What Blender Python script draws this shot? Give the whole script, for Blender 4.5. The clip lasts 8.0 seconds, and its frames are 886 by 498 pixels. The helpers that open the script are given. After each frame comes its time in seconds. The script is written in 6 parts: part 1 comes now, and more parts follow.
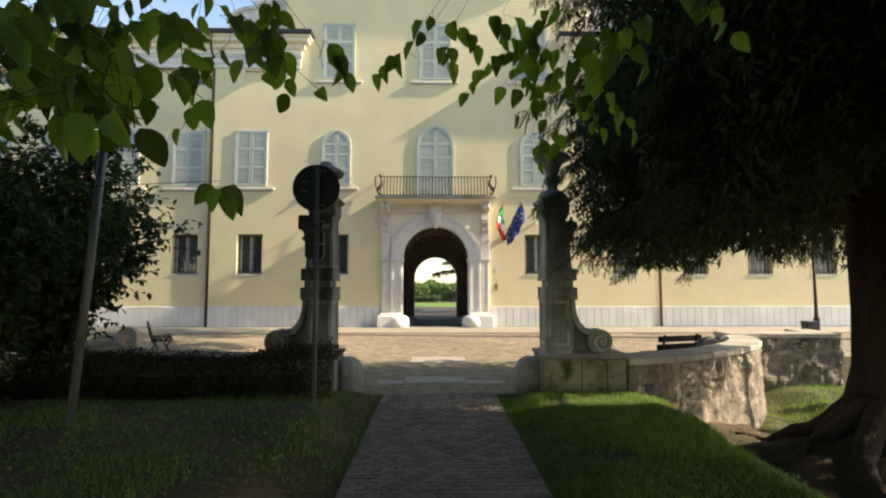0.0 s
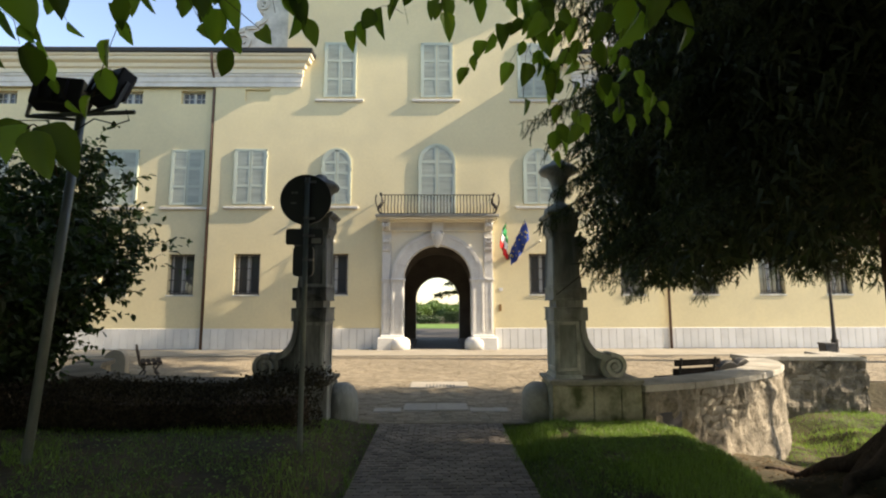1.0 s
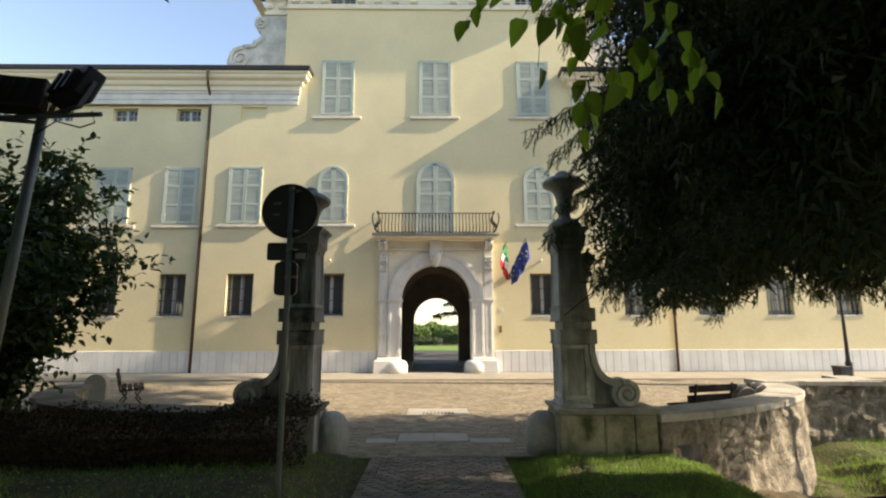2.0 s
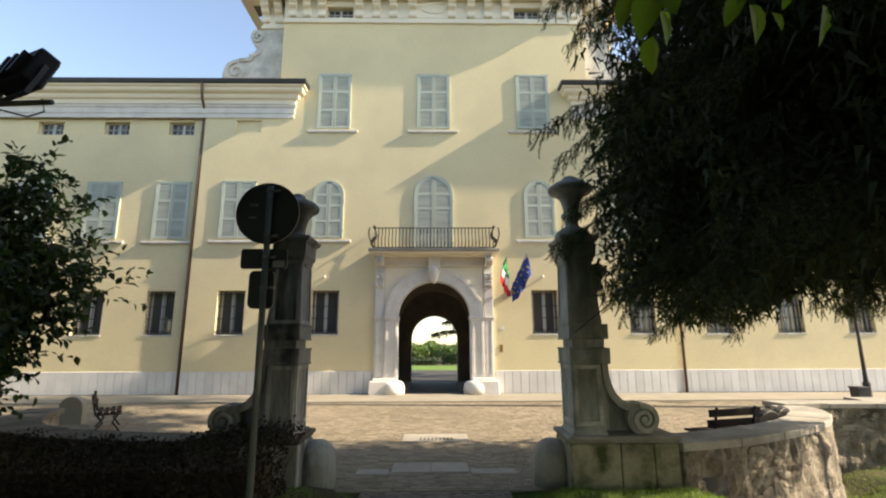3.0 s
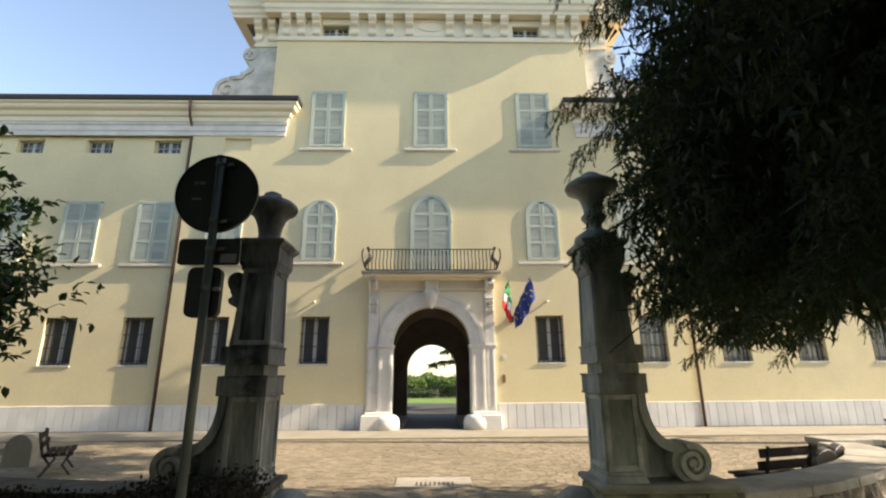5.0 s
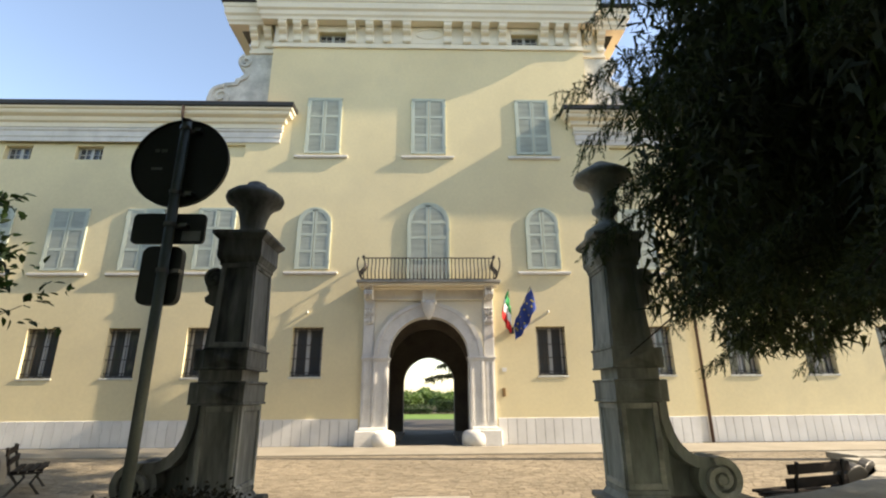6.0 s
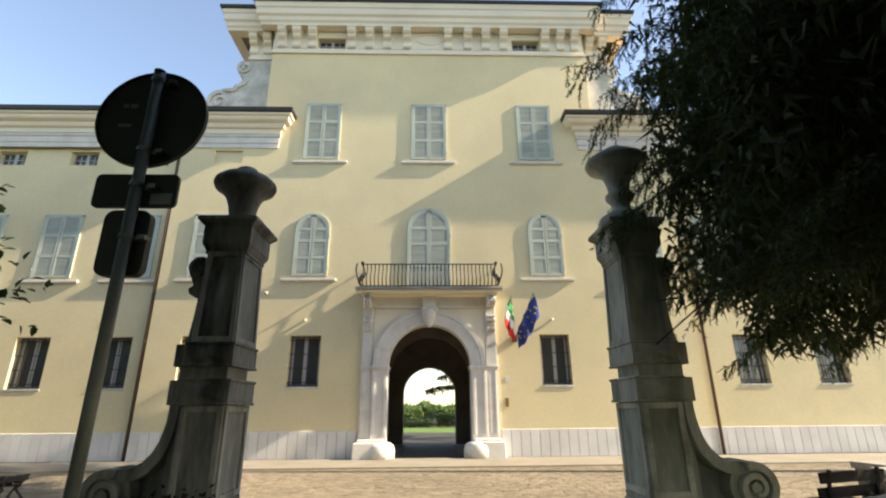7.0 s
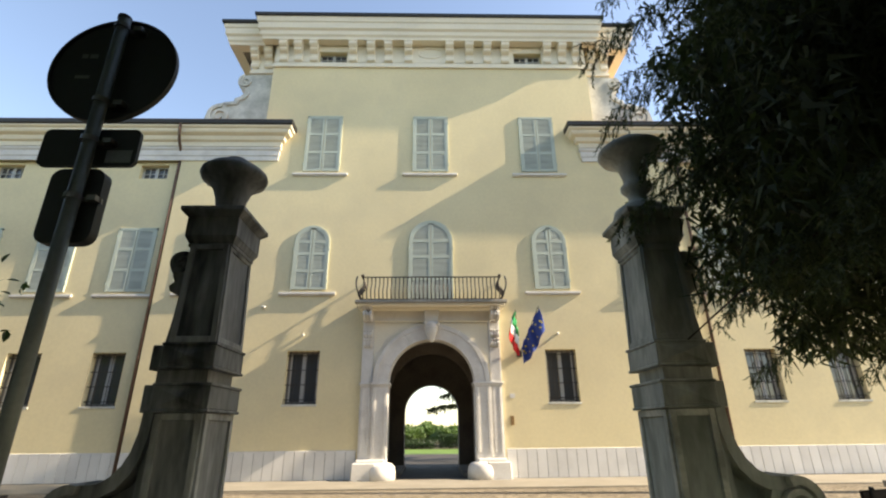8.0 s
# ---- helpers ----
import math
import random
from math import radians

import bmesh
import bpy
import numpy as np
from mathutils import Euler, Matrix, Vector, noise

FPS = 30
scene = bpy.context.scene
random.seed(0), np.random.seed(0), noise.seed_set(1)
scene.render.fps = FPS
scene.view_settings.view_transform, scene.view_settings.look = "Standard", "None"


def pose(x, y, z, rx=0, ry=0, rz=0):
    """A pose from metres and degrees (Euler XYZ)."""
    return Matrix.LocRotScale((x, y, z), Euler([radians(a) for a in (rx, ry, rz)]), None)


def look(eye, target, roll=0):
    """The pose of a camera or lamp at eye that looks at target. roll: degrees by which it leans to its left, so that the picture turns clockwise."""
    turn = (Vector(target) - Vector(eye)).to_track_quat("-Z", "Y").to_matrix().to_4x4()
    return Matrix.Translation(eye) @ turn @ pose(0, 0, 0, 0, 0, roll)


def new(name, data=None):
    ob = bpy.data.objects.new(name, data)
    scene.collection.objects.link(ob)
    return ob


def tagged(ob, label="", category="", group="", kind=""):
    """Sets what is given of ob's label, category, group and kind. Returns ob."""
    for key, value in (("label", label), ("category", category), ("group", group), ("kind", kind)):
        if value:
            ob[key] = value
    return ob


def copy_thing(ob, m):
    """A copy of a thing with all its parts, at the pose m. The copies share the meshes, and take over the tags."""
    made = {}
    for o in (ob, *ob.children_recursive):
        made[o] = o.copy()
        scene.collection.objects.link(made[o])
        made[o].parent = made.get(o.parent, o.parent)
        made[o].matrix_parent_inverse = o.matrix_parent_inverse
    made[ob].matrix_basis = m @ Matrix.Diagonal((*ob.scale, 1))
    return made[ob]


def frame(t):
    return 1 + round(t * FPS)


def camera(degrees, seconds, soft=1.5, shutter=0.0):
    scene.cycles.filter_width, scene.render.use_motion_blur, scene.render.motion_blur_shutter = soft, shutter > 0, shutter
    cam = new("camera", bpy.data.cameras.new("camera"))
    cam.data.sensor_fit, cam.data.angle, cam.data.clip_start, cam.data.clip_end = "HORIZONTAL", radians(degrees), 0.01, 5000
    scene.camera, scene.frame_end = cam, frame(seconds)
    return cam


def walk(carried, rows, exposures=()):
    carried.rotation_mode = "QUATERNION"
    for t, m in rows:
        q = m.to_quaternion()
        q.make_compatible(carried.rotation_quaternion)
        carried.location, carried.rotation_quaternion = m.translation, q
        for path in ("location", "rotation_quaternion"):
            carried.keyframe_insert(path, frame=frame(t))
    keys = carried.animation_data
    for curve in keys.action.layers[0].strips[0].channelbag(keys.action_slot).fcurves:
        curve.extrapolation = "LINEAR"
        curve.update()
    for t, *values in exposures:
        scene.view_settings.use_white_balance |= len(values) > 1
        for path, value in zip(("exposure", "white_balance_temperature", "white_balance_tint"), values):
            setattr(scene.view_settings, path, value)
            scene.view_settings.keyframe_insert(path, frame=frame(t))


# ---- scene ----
cam = camera(85.5, 8.0, 2.1)
PATH = [
    (0, (-0.023, 0.054, 1.947), (0.01, 2.049, 2.087), 0.0),
    (0.5, (0.003, 0.275, 1.943), (0.027, 2.267, 2.12), -0.1),
    (1, (0.021, 0.57, 1.927), (0.042, 2.557, 2.154), -0.1),
    (1.5, (0.031, 0.814, 1.939), (0.054, 2.796, 2.208), -0.1),
    (3, (0.068, 1.727, 1.918), (0.098, 3.688, 2.308), -0.2),
    (3.5, (0.048, 1.993, 1.903), (0.082, 3.95, 2.317), -0.2),
    (4, (0.046, 2.334, 1.881), (0.082, 4.283, 2.328), -0.2),
    (4.5, (0.045, 2.598, 1.869), (0.083, 4.54, 2.348), -0.3),
    (6, (0.034, 3.443, 1.742), (0.089, 5.358, 2.318), -0.4),
    (6.5, (0.025, 3.645, 1.681), (0.081, 5.554, 2.274), -0.4),
    (7, (0.003, 3.895, 1.603), (0.059, 5.793, 2.232), -0.5),
    (7.5, (-0.006, 4.078, 1.556), (0.048, 5.961, 2.225), -0.5),
    (8, (-0.003, 4.351, 1.49), (0.046, 6.221, 2.196), -0.6),
]
walk(cam, [(t, look(eye, target, roll)) for t, eye, target, roll in PATH], [(0.0, 1.30, 7750, 13), (8.0, 1.30, 7750, 13)])

# ---- light ----
SUN = Vector((7.0, -0.63, 4.5)).normalized()
world = bpy.data.worlds.new("world")
scene.world = world
world.use_nodes = True
wn = world.node_tree.nodes
sky = wn.new("ShaderNodeTexSky")
sky.sky_type, sky.sun_disc = "NISHITA", False
sky.sun_elevation, sky.sun_rotation = math.asin(SUN.z), math.atan2(SUN.x, SUN.y)
sky.air_density, sky.dust_density, sky.ozone_density = 1.0, 0.6, 1.8
wn["Background"].inputs["Strength"].default_value = 0.16
world.node_tree.links.new(sky.outputs[0], wn["Background"].inputs[0])
sun = new("sun", bpy.data.lights.new("sun", "SUN"))
sun.data.energy, sun.data.angle, sun.data.color = 5.3, radians(0.6), (1.0, 0.92, 0.79)
sun.matrix_world = look((40, -3, 25), Vector((40, -3, 25)) - SUN)


# ---- materials ----
def material(name, base, rough=0.8, var=0.15, big=0.6, small=18.0, bump=0.15, dist=0.01, metal=0.0,
             stain=None, stain_amount=0.0, stain_scale=1.5, per=0.0, stretch=(1, 1, 1), island=False):
    """Base colour with large and small variation, optional stains, and fine relief."""
    m = bpy.data.materials.new(name)
    m.use_nodes = True
    n, l = m.node_tree.nodes, m.node_tree.links
    p = n["Principled BSDF"]
    p.inputs["Roughness"].default_value, p.inputs["Metallic"].default_value = rough, metal
    p.inputs["Specular IOR Level"].default_value = 0.45 if rough < 0.7 else 0.2
    tc = n.new("ShaderNodeNewGeometry")
    mp = n.new("ShaderNodeMapping")
    mp.inputs["Scale"].default_value = stretch
    l.new(tc.outputs["Position"], mp.inputs[0])

    def noise_at(scale, detail=4.0):
        t = n.new("ShaderNodeTexNoise")
        t.inputs["Scale"].default_value, t.inputs["Detail"].default_value = scale, detail
        l.new(mp.outputs[0], t.inputs["Vector"])
        return t

    def ranged(sock, a, b, lo, hi):
        r = n.new("ShaderNodeMapRange")
        for i, v in zip((1, 2, 3, 4), (a, b, lo, hi)):
            r.inputs[i].default_value = v
        l.new(sock, r.inputs[0])
        return r.outputs[0]

    def mul(x, y):
        q = n.new("ShaderNodeMath")
        q.operation = "MULTIPLY"
        l.new(x, q.inputs[0]), l.new(y, q.inputs[1])
        return q.outputs[0]

    n1, n2 = noise_at(big), noise_at(small)
    f = mul(ranged(n1.outputs[0], 0.3, 0.7, 1 - var, 1 + var), ranged(n2.outputs[0], 0.3, 0.7, 1 - var * 0.6, 1 + var * 0.6))
    if per:
        rnd = tc.outputs["Random Per Island"] if island else n.new("ShaderNodeObjectInfo").outputs["Random"]
        f = mul(f, ranged(rnd, 0, 1, 1 - per, 1 + per))
    mixn = n.new("ShaderNodeMix")
    mixn.data_type, mixn.blend_type = "RGBA", "MULTIPLY"
    mixn.inputs[0].default_value = 1.0
    mixn.inputs[6].default_value = (*base, 1)
    comb = n.new("ShaderNodeCombineColor")
    for i in range(3):
        l.new(f, comb.inputs[i])
    l.new(comb.outputs[0], mixn.inputs[7])
    col = mixn.outputs[2]
    if stain:
        st = noise_at(stain_scale, 8.0)
        mx = n.new("ShaderNodeMix")
        mx.data_type = "RGBA"
        l.new(ranged(st.outputs[0], 0.48, 0.68, 0, stain_amount), mx.inputs[0])
        l.new(col, mx.inputs[6])
        mx.inputs[7].default_value = (*stain, 1)
        col = mx.outputs[2]
    l.new(col, p.inputs["Base Color"])
    if bump:
        b = n.new("ShaderNodeBump")
        b.inputs["Strength"].default_value, b.inputs["Distance"].default_value = bump, dist
        l.new(n2.outputs[0], b.inputs["Height"])
        l.new(b.outputs[0], p.inputs["Normal"])
    return m


def leaf_material(name, base, trans, rough=0.45, per=0.35):
    """Leaf: glossy face and light passing through, each leaf of its own shade."""
    m = bpy.data.materials.new(name)
    m.use_nodes = True
    n, l = m.node_tree.nodes, m.node_tree.links
    p, out = n["Principled BSDF"], n["Material Output"]
    p.inputs["Roughness"].default_value = rough
    p.inputs["Specular IOR Level"].default_value = 0.25
    g = n.new("ShaderNodeNewGeometry")
    r = n.new("ShaderNodeMapRange")
    r.inputs[3].default_value, r.inputs[4].default_value = 1 - per, 1 + per
    l.new(g.outputs["Random Per Island"], r.inputs[0])
    cols = []
    for c in (base, trans):
        v = n.new("ShaderNodeVectorMath")
        v.operation = "SCALE"
        v.inputs[0].default_value = c
        l.new(r.outputs[0], v.inputs[3])
        cols.append(v.outputs[0])
    l.new(cols[0], p.inputs["Base Color"])
    t = n.new("ShaderNodeBsdfTranslucent")
    l.new(cols[1], t.inputs[0])
    mx = n.new("ShaderNodeAddShader")
    l.new(p.outputs[0], mx.inputs[0]), l.new(t.outputs[0], mx.inputs[1])
    l.new(mx.outputs[0], out.inputs[0])
    return m


def glass_material():
    m = bpy.data.materials.new("window_glass")
    m.use_nodes = True
    p = m.node_tree.nodes["Principled BSDF"]
    p.inputs["Base Color"].default_value = (0.07, 0.075, 0.08, 1)
    p.inputs["Roughness"].default_value = 0.05
    p.inputs["Specular IOR Level"].default_value = 0.8
    return m


PLASTER = material("yellow_plaster", (0.71, 0.615, 0.385), 0.9, 0.05, 0.45, 9.0, 0.12, 0.01, stain=(0.58, 0.51, 0.34), stain_amount=0.32, stain_scale=0.7)
CREAM = material("cream_plaster", (0.77, 0.71, 0.57), 0.9, 0.05, 0.6, 14.0, 0.1)
WHITE = material("white_stone", (0.65, 0.63, 0.59), 0.75, 0.08, 0.9, 20.0, 0.12, stain=(0.45, 0.43, 0.40), stain_amount=0.4, stain_scale=2.2)
SLAB = material("base_slab_stone", (0.66, 0.65, 0.63), 0.7, 0.06, 0.8, 26.0, 0.08, stain=(0.46, 0.45, 0.43), stain_amount=0.3, stain_scale=1.4, per=0.06)
GREYSTONE = material("weathered_grey_stone", (0.54, 0.54, 0.49), 0.85, 0.2, 1.4, 22.0, 0.35, stain=(0.30, 0.31, 0.28), stain_amount=0.6, stain_scale=1.8)
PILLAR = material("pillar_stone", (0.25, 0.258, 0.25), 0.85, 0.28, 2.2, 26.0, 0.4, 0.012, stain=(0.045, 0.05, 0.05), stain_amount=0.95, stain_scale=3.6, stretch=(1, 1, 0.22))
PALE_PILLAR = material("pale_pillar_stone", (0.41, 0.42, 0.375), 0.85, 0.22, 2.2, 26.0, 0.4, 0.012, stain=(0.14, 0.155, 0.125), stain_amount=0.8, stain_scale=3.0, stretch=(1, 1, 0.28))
# wear plus painted sun streaks on the edges of the stemmed pillar
SUNLIT_WORN_EDGE = material("sunlit_worn_pillar_edge", (0.52, 0.515, 0.45), 0.85, 0.2, 2.2, 26.0, 0.4, stain=(0.16, 0.165, 0.135), stain_amount=0.7, stain_scale=3.5)
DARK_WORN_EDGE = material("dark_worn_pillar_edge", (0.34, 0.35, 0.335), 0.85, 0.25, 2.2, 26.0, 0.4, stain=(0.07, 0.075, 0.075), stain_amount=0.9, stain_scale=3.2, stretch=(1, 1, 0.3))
# shaded copy of the coping stone: left side's shade put into the colour
SHADED_COPING = material("shade_darkened_coping", (0.10, 0.093, 0.078), 0.9, 0.25, 1.6, 18.0, 0.4, stain=(0.05, 0.05, 0.035), stain_amount=0.8, stain_scale=2.4)
PLINTH = material("mossy_plinth_stone", (0.34, 0.31, 0.22), 0.9, 0.22, 2.0, 20.0, 0.5, 0.015, stain=(0.075, 0.085, 0.035), stain_amount=1.0, stain_scale=3.0)
RUBBLE = material("rubble_mortar", (0.20, 0.175, 0.135), 0.95, 0.3, 2.4, 16.0, 0.9, 0.03, stain=(0.075, 0.066, 0.05), stain_amount=0.85, stain_scale=3.5)
RUBBLE_STONE = material("rubble_stone", (0.235, 0.21, 0.165), 0.95, 0.25, 3.0, 24.0, 0.7, 0.02, stain=(0.09, 0.08, 0.06), stain_amount=0.75, stain_scale=4.0, per=0.3, island=True)
COPING = material("coping_stone", (0.33, 0.31, 0.265), 0.85, 0.18, 1.6, 18.0, 0.4, stain=(0.20, 0.19, 0.16), stain_amount=0.6, stain_scale=2.4)
SHUTTER = material("grey_green_shutter_paint", (0.425, 0.475, 0.405), 0.6, 0.05, 1.5, 30.0, 0.08)
SLAT = material("shutter_slat_paint", (0.385, 0.42, 0.365), 0.65, 0.16, 2.0, 40.0, 0.1, stretch=(0.4, 1, 3))
IRON = material("dark_wrought_iron", (0.045, 0.040, 0.036), 0.55, 0.2, 3.0, 40.0, 0.15, metal=0.3)
GUTTER = material("dark_gutter_metal", (0.026, 0.026, 0.024), 0.5, 0.15, 1.0, 20.0, 0.08, metal=0.2)
PIPE = material("brown_copper_pipe", (0.10, 0.058, 0.042), 0.6, 0.15, 1.5, 20.0, 0.08, metal=0.1)
ROOFTILE = material("clay_roof_tile", (0.32, 0.18, 0.11), 0.9, 0.25, 1.5, 12.0, 0.4)
WINFRAME = material("grey_window_frame_paint", (0.46, 0.46, 0.44), 0.6, 0.05, 2.0, 30.0, 0.05)
DARKFRAME = material("dark_window_frame_paint", (0.20, 0.19, 0.175), 0.6, 0.08, 2.0, 30.0, 0.05)
GLASS = glass_material()
# passage walls and floor: the shade inside is put into these dark colours
PASSAGE = material("shade_darkened_passage_plaster", (0.16, 0.138, 0.115), 0.95, 0.15, 0.8, 10.0, 0.2, stain=(0.09, 0.078, 0.068), stain_amount=0.6)
SHADED_PAVING = material("shade_darkened_paving", (0.055, 0.05, 0.046), 0.9, 0.2, 1.2, 14.0, 0.3)
SIGN_BACK = material("dark_sign_metal", (0.035, 0.042, 0.043), 0.5, 0.12, 3.0, 40.0, 0.05, metal=0.2)
POLE = material("painted_pole_metal", (0.170, 0.196, 0.187), 0.5, 0.12, 3.0, 50.0, 0.06, metal=0.4)
STEEL = material("zinc_clamp_steel", (0.24, 0.24, 0.235), 0.4, 0.1, 6.0, 60.0, 0.05, metal=0.8)
# plastic parts; also painted darkness in drain mouth, slots and window rooms
BLACK_PLASTIC_AND_HOLLOW = material("black_plastic_and_hollow_fill", (0.025, 0.025, 0.028), 0.5, 0.1, 3.0, 40.0, 0.05)
WOOD = material("dark_bench_wood", (0.022, 0.016, 0.013), 0.85, 0.25, 3.0, 30.0, 0.2, stretch=(1, 1, 4))
SETT = material("porphyry_sett", (0.225, 0.19, 0.138), 0.85, 0.14, 0.35, 14.0, 0.3, per=0.2, island=True)
SETT_PIECE = material("porphyry_sett_piece", (0.225, 0.19, 0.138), 0.85, 0.14, 0.35, 14.0, 0.3, per=0.2)
JOINT = material("sandy_joint", (0.23, 0.195, 0.145), 0.95, 0.2, 1.0, 25.0, 0.3)
PAVER = material("path_paver", (0.175, 0.15, 0.125), 0.85, 0.2, 1.2, 22.0, 0.35, per=0.28)
PAVER_JOINED = material("path_paver_joined", (0.175, 0.15, 0.125), 0.85, 0.2, 1.2, 22.0, 0.35, per=0.28, island=True)
KERB = material("pavement_stone", (0.27, 0.245, 0.195), 0.85, 0.12, 0.8, 16.0, 0.25, stain=(0.22, 0.19, 0.15), stain_amount=0.5)
PALE_SLAB = material("pale_threshold_stone", (0.32, 0.295, 0.25), 0.8, 0.12, 1.0, 20.0, 0.2, stain=(0.2, 0.19, 0.17), stain_amount=0.6, stain_scale=4)
SOIL = material("soil_and_turf", (0.055, 0.048, 0.028), 0.95, 0.35, 0.9, 9.0, 0.7, 0.04, stain=(0.10, 0.074, 0.045), stain_amount=0.8, stain_scale=1.6)
BARK = material("fibrous_bark", (0.075, 0.055, 0.042), 0.95, 0.3, 3.0, 24.0, 0.9, 0.03, stretch=(1, 1, 0.25))
TWIG = material("brown_twig", (0.09, 0.065, 0.045), 0.9, 0.2, 5.0, 40.0, 0.3)
NEEDLE = leaf_material("conifer_needle", (0.048, 0.060, 0.034), (0.018, 0.028, 0.007), 0.75, 0.5)
LEAF = leaf_material("broad_leaf", (0.026, 0.056, 0.014), (0.050, 0.095, 0.008), 0.55, 0.5)
# brighter copy of LEAF: sun through the leaves is put into the colour
LIT_HANGING_LEAF = leaf_material("sunlit_hanging_leaf", (0.045, 0.090, 0.020), (0.150, 0.250, 0.018), 0.5, 0.6)
SHRUB_LEAF = leaf_material("shrub_leaf", (0.019, 0.036, 0.014), (0.014, 0.028, 0.005), 0.6, 0.45)
HEDGE_LEAF = leaf_material("hedge_leaf", (0.024, 0.019, 0.011), (0.006, 0.006, 0.002), 0.8, 0.5)
GRASS = leaf_material("grass_blade", (0.075, 0.125, 0.030), (0.075, 0.130, 0.016), 0.6, 0.35)
LITTER = leaf_material("dry_leaf", (0.13, 0.085, 0.045), (0.03, 0.02, 0.008), 0.8, 0.5)
FAR_LEAF = leaf_material("far_leaf", (0.07, 0.11, 0.04), (0.05, 0.09, 0.015), 0.6, 0.4)
RED = material("red_cloth", (0.60, 0.03, 0.03), 0.8, 0.06, 3.0, 60.0, 0.1)
WHITECLOTH = material("white_cloth", (0.75, 0.75, 0.72), 0.8, 0.05, 3.0, 60.0, 0.1)
GREEN = material("green_cloth", (0.03, 0.28, 0.10), 0.8, 0.06, 3.0, 60.0, 0.1)
BLUE = material("blue_cloth", (0.035, 0.065, 0.25), 0.8, 0.08, 3.0, 60.0, 0.1)
YELLOW = material("yellow_star_cloth", (0.75, 0.60, 0.05), 0.8, 0.05, 3.0, 60.0, 0.1)
BRASS = material("dull_brass", (0.26, 0.16, 0.07), 0.5, 0.1, 5.0, 40.0, 0.1, metal=0.4)


# ---- mesh helpers ----
class Shape:
    """Collects vertices and faces of one mesh."""

    def __init__(self):
        self.v, self.f = [], []

    def add(self, verts, faces, m=None):
        k = len(self.v)
        self.v += [tuple(m @ Vector(p)) for p in verts] if m else [tuple(p) for p in verts]
        self.f += [tuple(i + k for i in q) for q in faces]
        return self

    def box(self, x0, x1, y0, y1, z0, z1, m=None, top=0.0, foot=0.0):
        """top, foot: how far the upper or lower edges are drawn in."""
        a, b = foot, top
        vs = [(x0 + a, y0 + a, z0), (x1 - a, y0 + a, z0), (x1 - a, y1 - a, z0), (x0 + a, y1 - a, z0),
              (x0 + b, y0 + b, z1), (x1 - b, y0 + b, z1), (x1 - b, y1 - b, z1), (x0 + b, y1 - b, z1)]
        return self.add(vs, [(3, 2, 1, 0), (4, 5, 6, 7), (0, 1, 5, 4), (1, 2, 6, 5), (2, 3, 7, 6), (3, 0, 4, 7)], m)

    def turned(self, profile, cx, cy, n=24, m=None):
        """A body of revolution about the upright through (cx, cy); profile: radius and height."""
        k, vs, fs = len(profile), [], []
        for i in range(n):
            c, s_ = math.cos(2 * math.pi * i / n), math.sin(2 * math.pi * i / n)
            vs += [(cx + r * c, cy + r * s_, z) for r, z in profile]
        for i in range(n):
            j = (i + 1) % n
            fs += [(i * k + q, j * k + q, j * k + q + 1, i * k + q + 1) for q in range(k - 1)]
        fs.append(tuple(i * k + k - 1 for i in range(n)))
        fs.append(tuple((n - 1 - i) * k for i in range(n)))
        return self.add(vs, fs, m)

    def tube(self, points, radii, n=8, cap=True):
        pts = [Vector(p) for p in points]
        if not hasattr(radii, "__len__"):
            radii = [radii] * len(pts)
        vs, fs = [], []
        for i, p in enumerate(pts):
            d = (pts[min(i + 1, len(pts) - 1)] - pts[max(i - 1, 0)]).normalized()
            u = d.cross(Vector((0.31, 0.2, 1)) if abs(d.z) < 0.9 else Vector((1, 0.1, 0))).normalized()
            w = d.cross(u)
            vs += [p + radii[i] * (math.cos(2 * math.pi * q / n) * u + math.sin(2 * math.pi * q / n) * w) for q in range(n)]
        for i in range(len(pts) - 1):
            fs += [(i * n + q, i * n + (q + 1) % n, (i + 1) * n + (q + 1) % n, (i + 1) * n + q) for q in range(n)]
        if cap:
            fs += [tuple(range(n - 1, -1, -1)), tuple((len(pts) - 1) * n + q for q in range(n))]
        return self.add(vs, fs)

    def slab_xz(self, outline, y0, y1):
        """An outline in x and z, extruded from y0 (near) to y1; a convex or simple polygon."""
        k = len(outline)
        vs = [(x, y0, z) for x, z in outline] + [(x, y1, z) for x, z in outline]
        return self.add(vs, [tuple(range(k)), tuple(range(2 * k - 1, k - 1, -1))] + [(i, i + k, (i + 1) % k + k, (i + 1) % k) for i in range(k)])

    def ribbon_xz(self, inner, outer, y0, y1):
        """A band between two polylines in x and z, with depth."""
        k = len(inner)
        vs = [(x, y0, z) for x, z in inner] + [(x, y0, z) for x, z in outer] + [(x, y1, z) for x, z in inner] + [(x, y1, z) for x, z in outer]
        fs = []
        for i in range(k - 1):
            fs += [(i, i + 1, k + i + 1, k + i), (2 * k + i, 3 * k + i, 3 * k + i + 1, 2 * k + i + 1),
                   (i, 2 * k + i, 2 * k + i + 1, i + 1), (k + i, k + i + 1, 3 * k + i + 1, 3 * k + i)]
        fs += [(0, k, 3 * k, 2 * k), (k - 1, 3 * k - 1, 4 * k - 1, 2 * k - 1)]
        return self.add(vs, fs)


